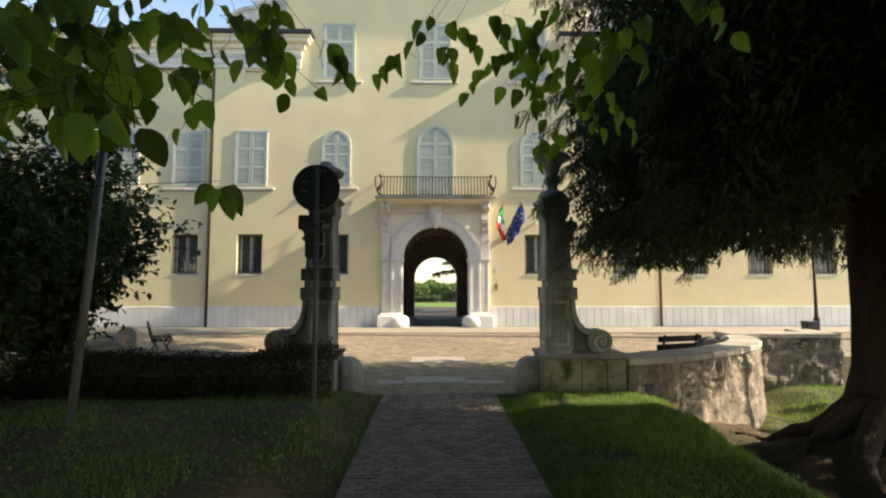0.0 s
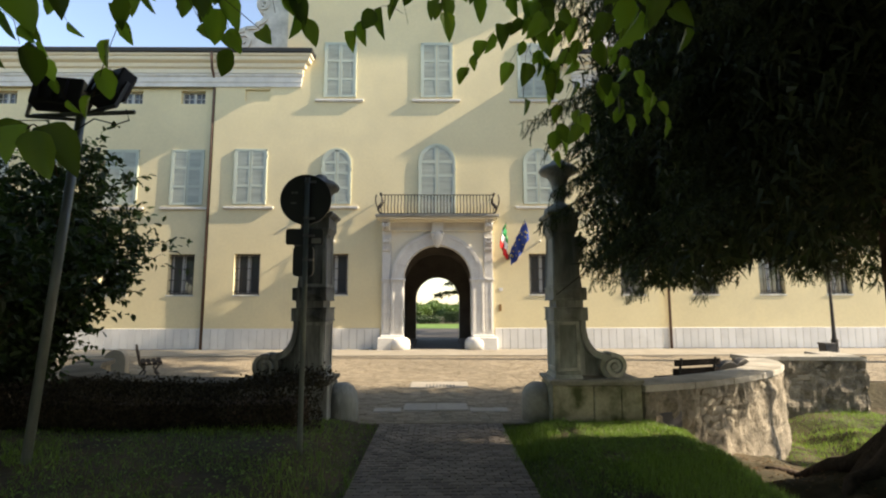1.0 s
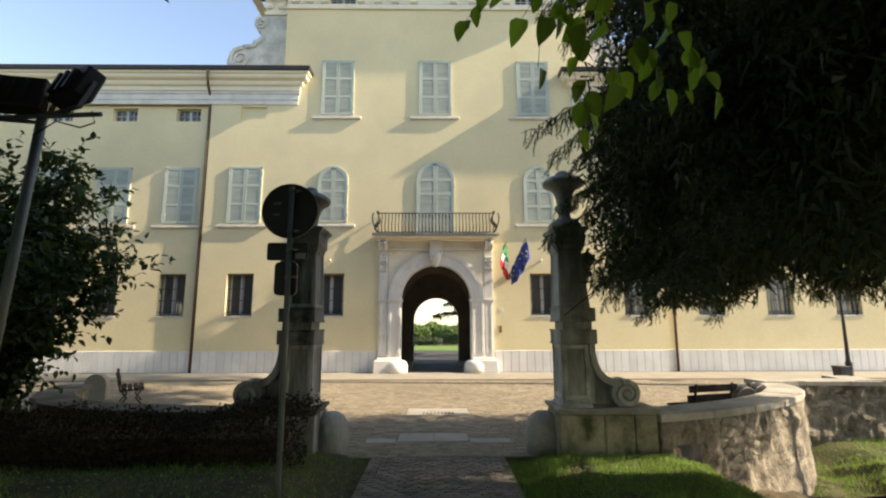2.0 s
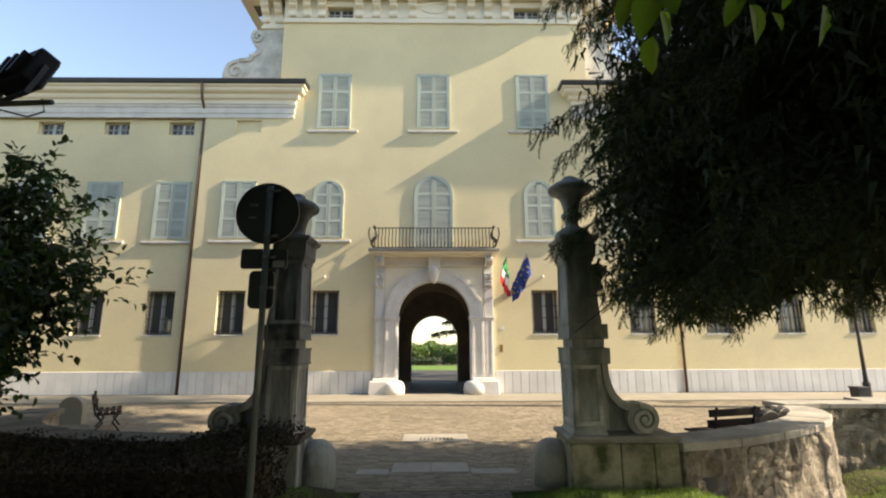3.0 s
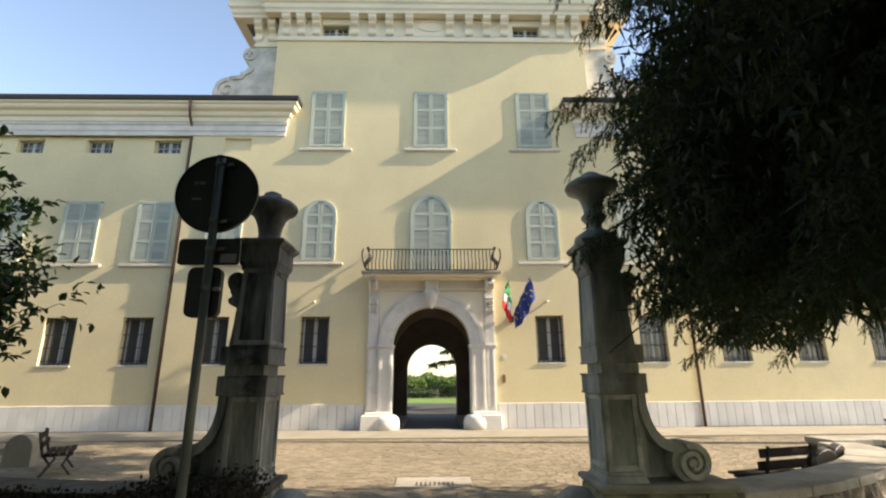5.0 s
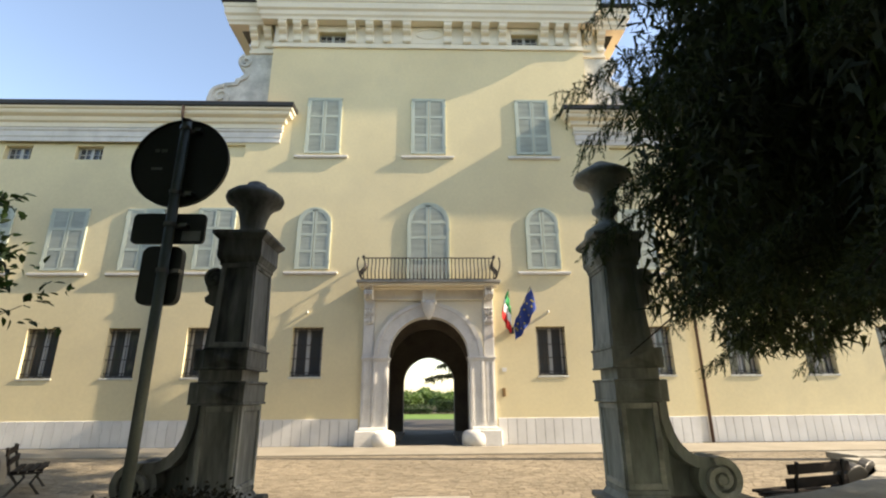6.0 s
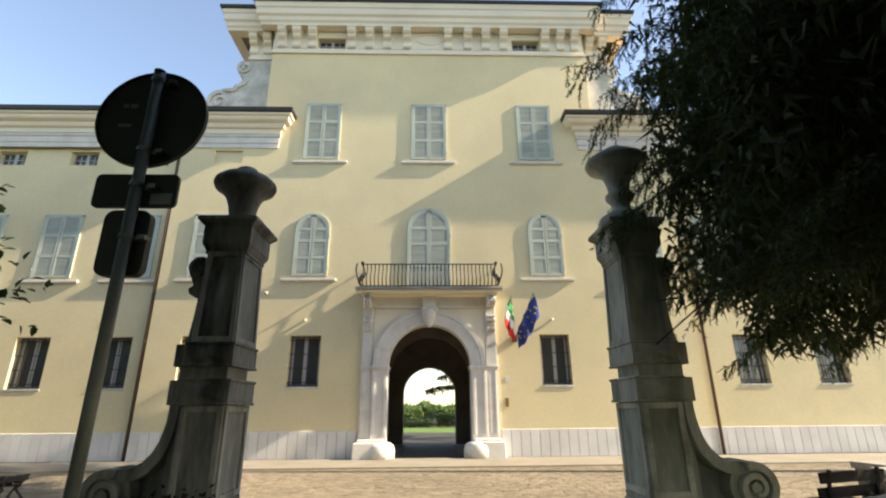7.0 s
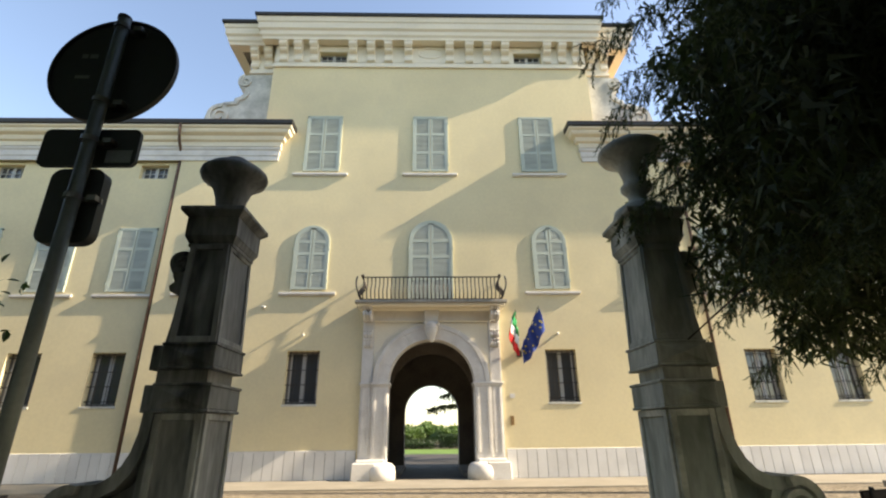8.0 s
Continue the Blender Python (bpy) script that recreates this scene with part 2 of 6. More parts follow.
def mesh_of(name, shape, mat, smooth=False, base=(0, 0, 0)):
    me = bpy.data.meshes.new(name)
    bx, by, bz = base
    me.from_pydata([(x - bx, y - by, z - bz) for x, y, z in shape.v], [], shape.f)
    bm = bmesh.new()
    bm.from_mesh(me)
    bmesh.ops.recalc_face_normals(bm, faces=bm.faces)
    bm.to_mesh(me)
    bm.free()
    me.materials.append(mat)
    if smooth:
        me.polygons.foreach_set("use_smooth", [True] * len(me.polygons))
    return me


def raw_mesh(name, verts, faces, mat):
    """A large mesh from arrays, without clean-up."""
    me = bpy.data.meshes.new(name)
    me.from_pydata(verts.tolist() if hasattr(verts, "tolist") else verts, [], faces.tolist() if hasattr(faces, "tolist") else faces)
    me.materials.append(mat)
    return me


def origin(ob):
    p = Vector((0, 0, 0))
    while ob:
        p += ob.location
        ob = ob.parent
    return p


def soften(ob, width):
    if width:
        mod = ob.modifiers.new("edges", "BEVEL")
        mod.width, mod.segments, mod.limit_method, mod.angle_limit = width, 2, "ANGLE", radians(35)
    return ob


def thing(name, at, label, category, group=""):
    ob = new(name)
    ob.location = at
    return tagged(ob, label, category, group)


def part(name, shape, mat, parent, label="", smooth=False, edge=0.0, local=False):
    """One mesh under a thing or under a part; the shape is in world places, or round the parent if local."""
    base = (0, 0, 0) if local else origin(parent)
    ob = new(name, mesh_of(name, shape, mat, smooth, base))
    ob.parent = parent
    if label:
        tagged(ob, label)
    return soften(ob, edge)


def single(name, shape, mat, label, category, kind="", at=(0, 0, 0), smooth=False, edge=0.0, group=""):
    ob = new(name, mesh_of(name, shape, mat, smooth, at))
    ob.location = at
    return soften(tagged(ob, label, category, group, kind), edge)


def arc(cx, cz, r, a0, a1, n):
    return [(cx + r * math.cos(radians(a0 + (a1 - a0) * i / n)), cz + r * math.sin(radians(a0 + (a1 - a0) * i / n))) for i in range(n + 1)]


def smoothstep(a, b, x):
    t = np.clip((x - a) / (b - a), 0, 1)
    return t * t * (3 - 2 * t)


# ---- ground ----
TREE_X, TREE_Y = 6.25, 6.6


def ground_height(x, y):
    """Height of the turf: level under path and court, a bank beside the sign, a dry ditch before the curved wall."""
    x, y = np.asarray(x, float), np.asarray(y, float)
    front = 1 - smoothstep(8.2, 9.0, y)
    left = 0.34 * (1 - smoothstep(-1.75, -0.95, x)) * (1 - smoothstep(6.6, 8.8, y) * 0.6) * (1 - smoothstep(8.6, 9.0, y))
    right = 0.17 * smoothstep(1.1, 1.9, x) * (1 - smoothstep(3.2, 3.9, x)) * (1 - smoothstep(8.2, 8.6, y))
    z = -0.05 + left + right
    edge = 3.25 + 0.40 * smoothstep(5.0, 7.5, y)
    rim = np.where(x < 7.8, np.interp(x, [3.2, 3.9, 4.6, 5.4, 6.2, 6.85, 7.32, 7.62, 7.8], [8.55, 8.8, 9.07, 9.5, 10.03, 10.6, 11.15, 11.75, 12.6]), 12.65)
    outside = 1 - smoothstep(-0.12, 0.12, y - rim)
    ditch = smoothstep(0.0, 0.8, x - edge) * smoothstep(1.0, 4.5, y) * outside * (1 - smoothstep(14, 18, x))
    z = z - (0.45 + 0.55 * smoothstep(4.2, 7.0, x) - 0.35 * smoothstep(7.6, 9.2, x)) * ditch
    z = z + np.exp(-(((x - TREE_X - 0.3) ** 2 + (y - TREE_Y + 0.2) ** 2) / 2.0)) * 1.15 * smoothstep(3.6, 5.0, x) * outside
    bumps = 0.03 * np.sin(x * 2.1 + 0.7 * np.sin(y * 1.3)) * np.sin(y * 1.7 + 1.1) * (np.abs(x - 0.06) > 1.4) * front
    rough = 0.055 * (np.sin(x * 5.3 + 1.7 * np.sin(y * 2.9)) * np.sin(y * 4.7 + 0.6) + 0.6 * np.sin(x * 9.1 + y * 3.3) * np.sin(y * 8.3)) * smoothstep(3.1, 3.9, x) * (1 - smoothstep(11.5, 12.5, x)) * (1 - smoothstep(10.8, 12.2, y)) * outside
    return z + bumps + rough


def ladder(stops):
    out = []
    for a, b, step in stops:
        out += list(np.arange(a, b, step))
    return np.array(out + [stops[-1][1]])


def build_ground():
    xs = ladder([(-1500, -300, 300), (-300, -60, 60), (-60, -15, 5), (-15, 2.75, 0.25), (2.75, 10, 0.125), (10, 15, 0.25), (15, 60, 5), (60, 300, 60), (300, 1500, 300)])
    ys = ladder([(-1500, -300, 300), (-300, -60, 60), (-60, -6, 6), (-6, 2, 0.25), (2, 12, 0.125), (12, 14, 0.25), (14, 60, 4), (60, 300, 60), (300, 1500, 300)])
    gx, gy = np.meshgrid(xs, ys)
    gz = ground_height(gx, gy)
    verts = np.stack([gx.ravel(), gy.ravel(), gz.ravel()], 1)
    nx, ny = len(xs), len(ys)
    i = (np.arange(ny - 1)[:, None] * nx + np.arange(nx - 1)).ravel()
    me = raw_mesh("ground", verts, np.stack([i, i + 1, i + nx + 1, i + nx], 1), SOIL)
    me.polygons.foreach_set("use_smooth", [True] * len(me.polygons))
    tagged(new("ground", me), "uneven turf and soil with a dry ditch before the wall", "ground", kind="structure")


build_ground()

side = [(3.25, 8.75), (3.9, 8.95), (4.6, 9.2), (5.4, 9.65), (6.1, 10.15), (6.7, 10.7), (7.15, 11.25), (7.4, 11.8), (7.5, 12.75), (26, 12.75), (26, 18.55)]
outline = [(1.3, 8.6), (2.0, 8.75)] + side
outline = outline + [(-x, y) for x, y in outline[::-1]]
kc = len(outline)
court_bed = Shape().add([(x, y, -0.006) for x, y in outline] + [(x, y, -0.08) for x, y in outline],
                        [tuple(range(kc)), tuple(range(2 * kc - 1, kc - 1, -1))] + [(i, (i + 1) % kc, (i + 1) % kc + kc, i + kc) for i in range(kc)])
court = single("court_paving", court_bed, JOINT, "sunlit forecourt paved with small porphyry setts", "paving", "structure")
walkway = Shape().box(-26, 26, 18.55, 20.95, -0.05, 0.045)
single("pavement", walkway, KERB, "pale stone pavement strip along the villa front", "pavement", "structure", edge=0.012)
path_bed = Shape().box(-0.93, 1.05, -6.0, 8.6, -0.09, -0.010)
path = single("path", path_bed, JOINT, "shaded garden path of small worn pavers", "path", "structure")

# ---- villa ----
villa = thing("villa", (0, 21, 0), "yellow plastered three-storey villa with shutters and a white stone portal", "building")


def wall_with_openings(x0, x1, z0, z1, y0, y1, holes):
    """A wall of real thickness with rectangular openings (x0, x1, z0, z1) right through it."""
    s = Shape()
    xs = sorted({x0, x1, *(h[0] for h in holes), *(h[1] for h in holes)})
    zs = sorted({z0, z1, *(h[2] for h in holes), *(h[3] for h in holes)})

    def open_at(i, k):
        if not (0 <= i < len(xs) - 1 and 0 <= k < len(zs) - 1):
            return True
        cx, cz = (xs[i] + xs[i + 1]) / 2, (zs[k] + zs[k + 1]) / 2
        return any(h[0] < cx < h[1] and h[2] < cz < h[3] for h in holes)

    for i in range(len(xs) - 1):
        for k in range(len(zs) - 1):
            if open_at(i, k):
                continue
            a, b, c, d = xs[i], xs[i + 1], zs[k], zs[k + 1]
            s.add([(a, y0, c), (b, y0, c), (b, y0, d), (a, y0, d)], [(0, 1, 2, 3)])
            s.add([(a, y1, c), (b, y1, c), (b, y1, d), (a, y1, d)], [(3, 2, 1, 0)])
            for di, dk, q in ((-1, 0, [(a, c), (a, d)]), (1, 0, [(b, c), (b, d)]), (0, -1, [(a, c), (b, c)]), (0, 1, [(a, d), (b, d)])):
                if open_at(i + di, k + dk):
                    (p, r), (t, u) = q
                    s.add([(p, y0, r), (t, y0, u), (t, y1, u), (p, y1, r)], [(0, 1, 2, 3)])
    bm = bmesh.new()
    vs = [bm.verts.new(p) for p in s.v]
    for f in s.f:
        bm.faces.new([vs[i] for i in f])
    bmesh.ops.remove_doubles(bm, verts=bm.verts, dist=1e-4)
    s.v = [tuple(v.co) for v in bm.verts]
    bm.verts.index_update()
    s.f = [tuple(v.index for v in f.verts) for f in bm.faces]
    bm.free()
    return s


YF, YW = 21.0, 21.14            # front of the middle block and of the wings
GROUND_WINDOWS = [(-13.80, 1.16, YW), (-10.97, 1.12, YW), (-8.10, 1.10, YF), (-4.36, 1.10, YF), (4.45, 1.06, YF), (8.36, 1.06, YF),
                  (11.55, 1.12, YW), (14.45, 1.12, YW), (-16.6, 1.16, YW), (17.35, 1.12, YW), (-19.4, 1.16, YW), (20.2, 1.12, YW)]
ATTIC_WINDOWS = [(-16.45, YW), (-13.65, YW), (-10.88, YW), (-19.2, YW), (10.9, YW), (13.7, YW)]
GZ0, GZ1 = 2.32, 4.06


def hole(cx, w):
    return (cx - w / 2, cx + w / 2, GZ0, GZ1)


mid_holes = [hole(c, w) for c, w, y in GROUND_WINDOWS if y == YF] + [(-1.72, 1.72, 0.0, 4.75), (-8.52, -7.42, 10.84, 11.40), (7.42, 8.52, 10.84, 11.40)]
part("wall", wall_with_openings(-9.82, 9.48, 0, 13.0, YF, YF + 0.45, mid_holes), PLASTER, villa)
for sx in (-1, 1):
    xa, xb = sorted((sx * 26.0, -9.82 if sx < 0 else 9.48))
    hs = [hole(c, w) for c, w, y in GROUND_WINDOWS if y == YW and xa < c < xb] + [(c - 0.54, c + 0.54, 10.78, 11.38) for c, y in ATTIC_WINDOWS if xa < c < xb]
    part("wall", wall_with_openings(xa, xb, 0, 13.0, YW, YW + 0.45, hs), PLASTER, villa)
part("wall", wall_with_openings(-6.74, 6.74, 13.0, 17.6, YF, YF + 0.45, [(-4.84, -3.66, 16.42, 16.95), (3.62, 4.82, 16.42, 16.95)]), PLASTER, villa)
YB = 26.2                       # back of the villa
for bx_ in ((-26, -1.3, YB - 0.4, YB, 0, 13), (1.3, 26, YB - 0.4, YB, 0, 13), (-1.3, 1.3, YB - 0.4, YB, 3.6, 13), (-26.0, -25.6, YW + 0.45, YB - 0.4, 0, 13), (25.6, 26.0, YW + 0.45, YB - 0.4, 0, 13),
            (-7.9, -7.5, 21.95, YB - 0.4, 13, 17.8), (7.5, 7.9, 21.95, YB - 0.4, 13, 17.8), (-7.9, 7.9, YB - 0.4, YB, 13, 17.8)):
    part("wall", Shape().box(*bx_), PLASTER, villa)
for cx in (-7.97, 7.97):
    part("blind_panel", Shape().box(cx - 0.55, cx + 0.55, YF + 0.10, YF + 0.30, 10.84, 11.40), PLASTER, villa)

# roofs
for sx in (-1, 1):
    r = Shape()
    x_in, x_out = sx * 5.8, sx * 26.4
    r.add([(x_in, 20.36, 13.02), (x_out, 20.36, 13.02), (x_out, 23.8, 14.2), (x_in, 23.8, 14.2), (x_out, 26.9, 13.02), (x_in, 26.9, 13.02),
           (x_in, 20.36, 12.95), (x_out, 20.36, 12.95), (x_out, 26.9, 12.95), (x_in, 26.9, 12.95)],
          [(0, 1, 2, 3), (3, 2, 4, 5), (6, 7, 1, 0), (5, 4, 8, 9), (6, 0, 3, 5, 9), (7, 8, 4, 2, 1), (6, 9, 8, 7)])
    part("roof", r, ROOFTILE, villa)
part("roof", Shape().add([(-7.4, 20.4, 18.47), (7.4, 20.4, 18.47), (7.4, 27, 18.47), (-7.4, 27, 18.47), (-4, 23.7, 19.6), (4, 23.7, 19.6)],
                         [(0, 1, 5, 4), (1, 2, 5), (2, 3, 4, 5), (3, 0, 4), (3, 2, 1, 0)]), ROOFTILE, villa)


def cornice_run(profile, x_far, x_end, sx, y):
    """A moulding along the wall that turns back into it at its inner end; profile: projection and height."""
    s, k = Shape(), len(profile)
    rows = []
    for o, z in profile:
        xe = sx * (x_end - o)
        rows.append([(sx * x_far, y - o, z), (xe, y - o, z), (xe, y + 0.1, z)])
    vs = [p for row in rows for p in row]
    fs = []
    for i in range(k - 1):
        for q in range(2):
            fs.append((i * 3 + q, i * 3 + q + 1, i * 3 + 4 + q, i * 3 + 3 + q))
    s.add(vs, fs)
    return s


BAND = [(0.0, 11.50), (0.05, 11.50), (0.05, 11.68), (0.08, 11.71), (0.08, 11.93), (0.13, 11.98), (0.14, 12.06), (0.0, 12.08)]
EAVE = [(0.0, 12.10), (0.10, 12.12), (0.12, 12.30), (0.22, 12.34), (0.25, 12.42), (0.26, 12.50), (0.42, 12.56), (0.46, 12.62), (0.47, 12.70), (0.55, 12.74), (0.58, 12.80), (0.0, 12.82)]
RIM = [(0.0, 12.80), (0.58, 12.80), (0.64, 12.84), (0.66, 13.00), (0.60, 13.02), (0.0, 13.03)]
for sx in (-1, 1):
    part("frieze_band", cornice_run(BAND, 26.2, 6.10, sx, YF), WHITE, villa)
    part("cornice", cornice_run(EAVE, 26.2, 6.08, sx, YF), CREAM, villa)
    part("gutter", cornice_run(RIM, 26.2, 6.10, sx, YF), GUTTER, villa)

# crowning cornice of the tower
YP = 21.42                      # side piers that carry the scrolls
part("frieze", Shape().box(-6.74, 6.74, YF - 0.02, YF + 0.0, 16.32, 16.40).box(-6.80, 6.80, YF - 0.08, YF, 16.12, 16.23).box(-6.78, 6.78, YF - 0.045, YF, 16.23, 16.32)
     .box(-6.74, -4.86, YF - 0.03, YF, 16.40, 17.4).box(-3.64, 3.60, YF - 0.03, YF, 16.40, 17.4).box(4.84, 6.74, YF - 0.03, YF, 16.40, 17.4)
     .box(-4.86, -3.64, YF - 0.03, YF, 16.97, 17.4).box(3.60, 4.84, YF - 0.03, YF, 16.97, 17.4), CREAM, villa, edge=0.01)
for sx in (-1, 1):
    xa, xb = sorted((sx * 6.74, sx * 7.86))
    part("pier", Shape().box(xa, xb, YP, YP + 0.5, 12.9, 16.12), GREYSTONE, villa, edge=0.01)
    part("frieze", Shape().box(xa, xb, YP - 0.01, YP + 0.5, 16.12, 17.6).box(xa - 0.05, xb + 0.05, YP - 0.07, YP + 0.5, 16.10, 16.24), CREAM, villa, edge=0.01)
TOPC = [(0.0, 17.28), (0.42, 17.28), (0.44, 17.40), (0.50, 17.48), (0.52, 17.66), (0.60, 17.74), (0.62, 18.02), (0.66, 18.06), (0.68, 18.24), (0.70, 18.28), (0.0, 18.29)]
TOPR = [(0.0, 18.28), (0.70, 18.28), (0.75, 18.31), (0.77, 18.44), (0.70, 18.47), (0.0, 18.48)]


def top_run(profile, x_half, y):
    """A straight crowning moulding with a return at both ends."""
    s = Shape()
    vs, fs = [], []
    for o, z in profile:
        vs += [(-x_half - o, y + 2.0, z), (-x_half - o, y - o, z), (x_half + o, y - o, z), (x_half + o, y + 2.0, z)]
    for i in range(len(profile) - 1):
        fs += [(i * 4 + q, i * 4 + q + 1, i * 4 + 5 + q, i * 4 + 4 + q) for q in range(3)]
    return s.add(vs, fs)


part("cornice", top_run(TOPC, 6.82, YF), CREAM, villa)
part("gutter", top_run(TOPR, 6.82, YF), GUTTER, villa)
part("cornice", top_run(TOPC, 8.36, YP - 0.05), CREAM, villa)
part("gutter", top_run([(o, z - 0.05) for o, z in TOPR], 8.36, YP - 0.05), GUTTER, villa)


def bracket_shape(cx, y):
    """A scrolled console under the eaves."""
    s = Shape()
    w = 0.17
    side = [(0.0, 16.42), (0.05, 16.40), (0.10, 16.46), (0.10, 16.56), (0.07, 16.66), (0.09, 16.76), (0.20, 16.82), (0.26, 16.88), (0.27, 16.96), (0.33, 17.00), (0.40, 17.08), (0.41, 17.20), (0.38, 17.28), (0.0, 17.28)]
    k = len(side)
    vs = [(cx - w, y - o, z) for o, z in side] + [(cx + w, y - o, z) for o, z in side]
    s.add(vs, [tuple(range(k)), tuple(range(2 * k - 1, k - 1, -1))] + [(i, (i + 1) % k, (i + 1) % k + k, i + k) for i in range(k)])
    s.box(cx - w - 0.03, cx + w + 0.03, y - 0.43, y, 17.22, 17.285)
    return s


for cx in (-6.35, -5.72, -5.05, -3.38, -2.60, -1.85, -0.98, 0.80, 1.66, 2.44, 3.22, 5.05, 5.72, 6.35):
    part("bracket", bracket_shape(cx, YF - 0.03), CREAM, villa, edge=0.012)
for cx in (-7.72, -7.12, 7.12, 7.72):
    part("bracket", bracket_shape(cx, YP - 0.01), CREAM, villa, edge=0.012)
oval = Shape()
oval.ribbon_xz([(0.52 * math.cos(a), 16.92 + 0.22 * math.sin(a)) for a in np.linspace(0, 2 * math.pi, 33)],
               [(0.60 * math.cos(a), 16.92 + 0.29 * math.sin(a)) for a in np.linspace(0, 2 * math.pi, 33)], YF - 0.06, YF - 0.03)
part("oval_panel", oval, CREAM, villa)


def spiral(cx, cz, r0, r1, a0, turns, width, n=48):
    inner, outer = [], []
    for i in range(n + 1):
        a, r = a0 + turns * 2 * math.pi * i / n, r0 + (r1 - r0) * i / n
        w = width * (1 - 0.5 * i / n) / 2
        inner.append((cx + (r - w) * math.cos(a), cz + (r - w) * math.sin(a)))
        outer.append((cx + (r + w) * math.cos(a), cz + (r + w) * math.sin(a)))
    return inner, outer


def roof_scroll(sx):
    """The carved stone scroll that leans on the tower above the wing's roof."""
    s = Shape()
    line = [(7.86, 16.10), (8.12, 16.05), (8.32, 15.90), (8.38, 15.66), (8.26, 15.42), (8.06, 15.32), (8.04, 15.12), (8.22, 14.92), (8.40, 14.86), (8.42, 14.70), (8.80, 14.66), (9.15, 14.52),
            (9.42, 14.26), (9.52, 13.9), (9.50, 13.4), (9.45, 12.9), (7.86, 12.9)]
    s.slab_xz([(sx * x, z) for x, z in line], YP + 0.03, YP + 0.45)
    a = spiral(8.02, 15.72, 0.29, 0.06, math.radians(75), -1.5, 0.15)
    b = spiral(8.92, 13.95, 0.50, 0.10, math.radians(100), -1.7, 0.17)
    for inner, outer in (a, b):
        s.ribbon_xz([(sx * x, z) for x, z in inner], [(sx * x, z) for x, z in outer], YP - 0.05, YP + 0.04)
    edge_in = [(7.92, 15.30), (7.78, 15.05), (7.95, 14.80), (8.20, 14.68), (8.24, 14.50), (8.70, 14.46)]
    edge_out = [(8.06, 15.32), (7.94, 15.06), (8.08, 14.92), (8.34, 14.80), (8.36, 14.62), (8.74, 14.58)]
    s.ribbon_xz([(sx * x, z) for x, z in edge_in], [(sx * x, z) for x, z in edge_out], YP - 0.04, YP + 0.04)
    return s


for sx in (-1, 1):
    part("scroll", roof_scroll(sx), GREYSTONE, villa, "pale weathered carved stone scroll", edge=0.012)


def shutter_window(cx, w, z0, z1, y, arched=False, sill=True):
    """A closed pair of louvred shutters in a painted frame, with its sill."""
    g = Shape()
    top = z1 - (w / 2 if arched else 0)
    t = 0.055
    # surround that hides the reveal
    g.box(cx - w / 2 - 0.02, cx - w / 2 + t, y - 0.055, y, z0, top).box(cx + w / 2 - t, cx + w / 2 + 0.02, y - 0.055, y, z0, top)
    if arched:
        g.ribbon_xz(arc(cx, top, w / 2 - t, 0, 180, 16), arc(cx, top, w / 2 + 0.02, 0, 180, 16), y - 0.055, y)
    else:
        g.box(cx - w / 2 - 0.02, cx + w / 2 + 0.02, y - 0.055, y, z1 - t, z1 + 0.02)
    win = part("shuttered_window", g, SHUTTER, villa)
    h = top - z0
    rails = [z0, z0 + 0.38 * h, z0 + 0.74 * h, top] if arched else [z0, z0 + h / 3, z0 + 2 * h / 3, top]
    for sx in (-1, 1):
        xa, xb = sorted((cx + sx * 0.012, cx + sx * (w / 2 - t)))
        leaf = Shape()
        leaf.box(xa, xa + 0.07, y - 0.05, y - 0.01, z0 + 0.01, top).box(xb - 0.07, xb, y - 0.05, y - 0.01, z0 + 0.01, top)
        for i, z in enumerate(rails):
            c = z + (0.05 if i == 0 else (-0.05 if (i == 3 and not arched) else 0))
            leaf.box(xa + 0.07, xb - 0.07, y - 0.05, y - 0.01, c - 0.052, c + 0.052)
        if arched:
            r = w / 2 - t
            a0, a1 = (0, 90) if sx > 0 else (90, 180)
            leaf.ribbon_xz(arc(cx, top, r - 0.085, a0, a1, 8), arc(cx, top, r, a0, a1, 8), y - 0.05, y - 0.01)
            xe = cx + sx * 0.055
            leaf.box(xe - 0.043, xe + 0.043, y - 0.05, y - 0.01, top, top + r - 0.02)
        part("shutter", leaf, SHUTTER, win)
        slats = Shape()
        zs = np.arange(z0 + 0.09, (z1 - 0.1), 0.055)
        for z in zs:
            xl, xr = xa + 0.07, xb - 0.07
            if arched and z > top:
                reach = math.sqrt(max((w / 2 - t - 0.04) ** 2 - (z + 0.03 - top) ** 2, 0))
                if sx > 0:
                    xr = min(xr, cx + reach)
                else:
                    xl = max(xl, cx - reach)
                if xr - xl < 0.03:
                    continue
            slats.add([(xl, y - 0.046, z), (xr, y - 0.046, z), (xr, y - 0.027, z + 0.054), (xl, y - 0.027, z + 0.054), (xl, y - 0.040, z - 0.003), (xr, y - 0.040, z - 0.003), (xr, y - 0.021, z + 0.051), (xl, y - 0.021, z + 0.051)],
                      [(0, 1, 2, 3), (7, 6, 5, 4), (0, 4, 5, 1), (3, 2, 6, 7)])
        slats.box(xa + 0.06, xb - 0.06, y - 0.006, y - 0.002, z0 + 0.02, top)
        part("louvre", slats, SLAT, win)
    if sill:
        part("sill", Shape().box(cx - w / 2 - 0.40, cx + w / 2 + 0.36, y - 0.095, y, z0 - 0.19, z0 - 0.10).box(cx - w / 2 - 0.36, cx + w / 2 + 0.32, y - 0.05, y, z0 - 0.225, z0 - 0.19), WHITE, win, edge=0.012)
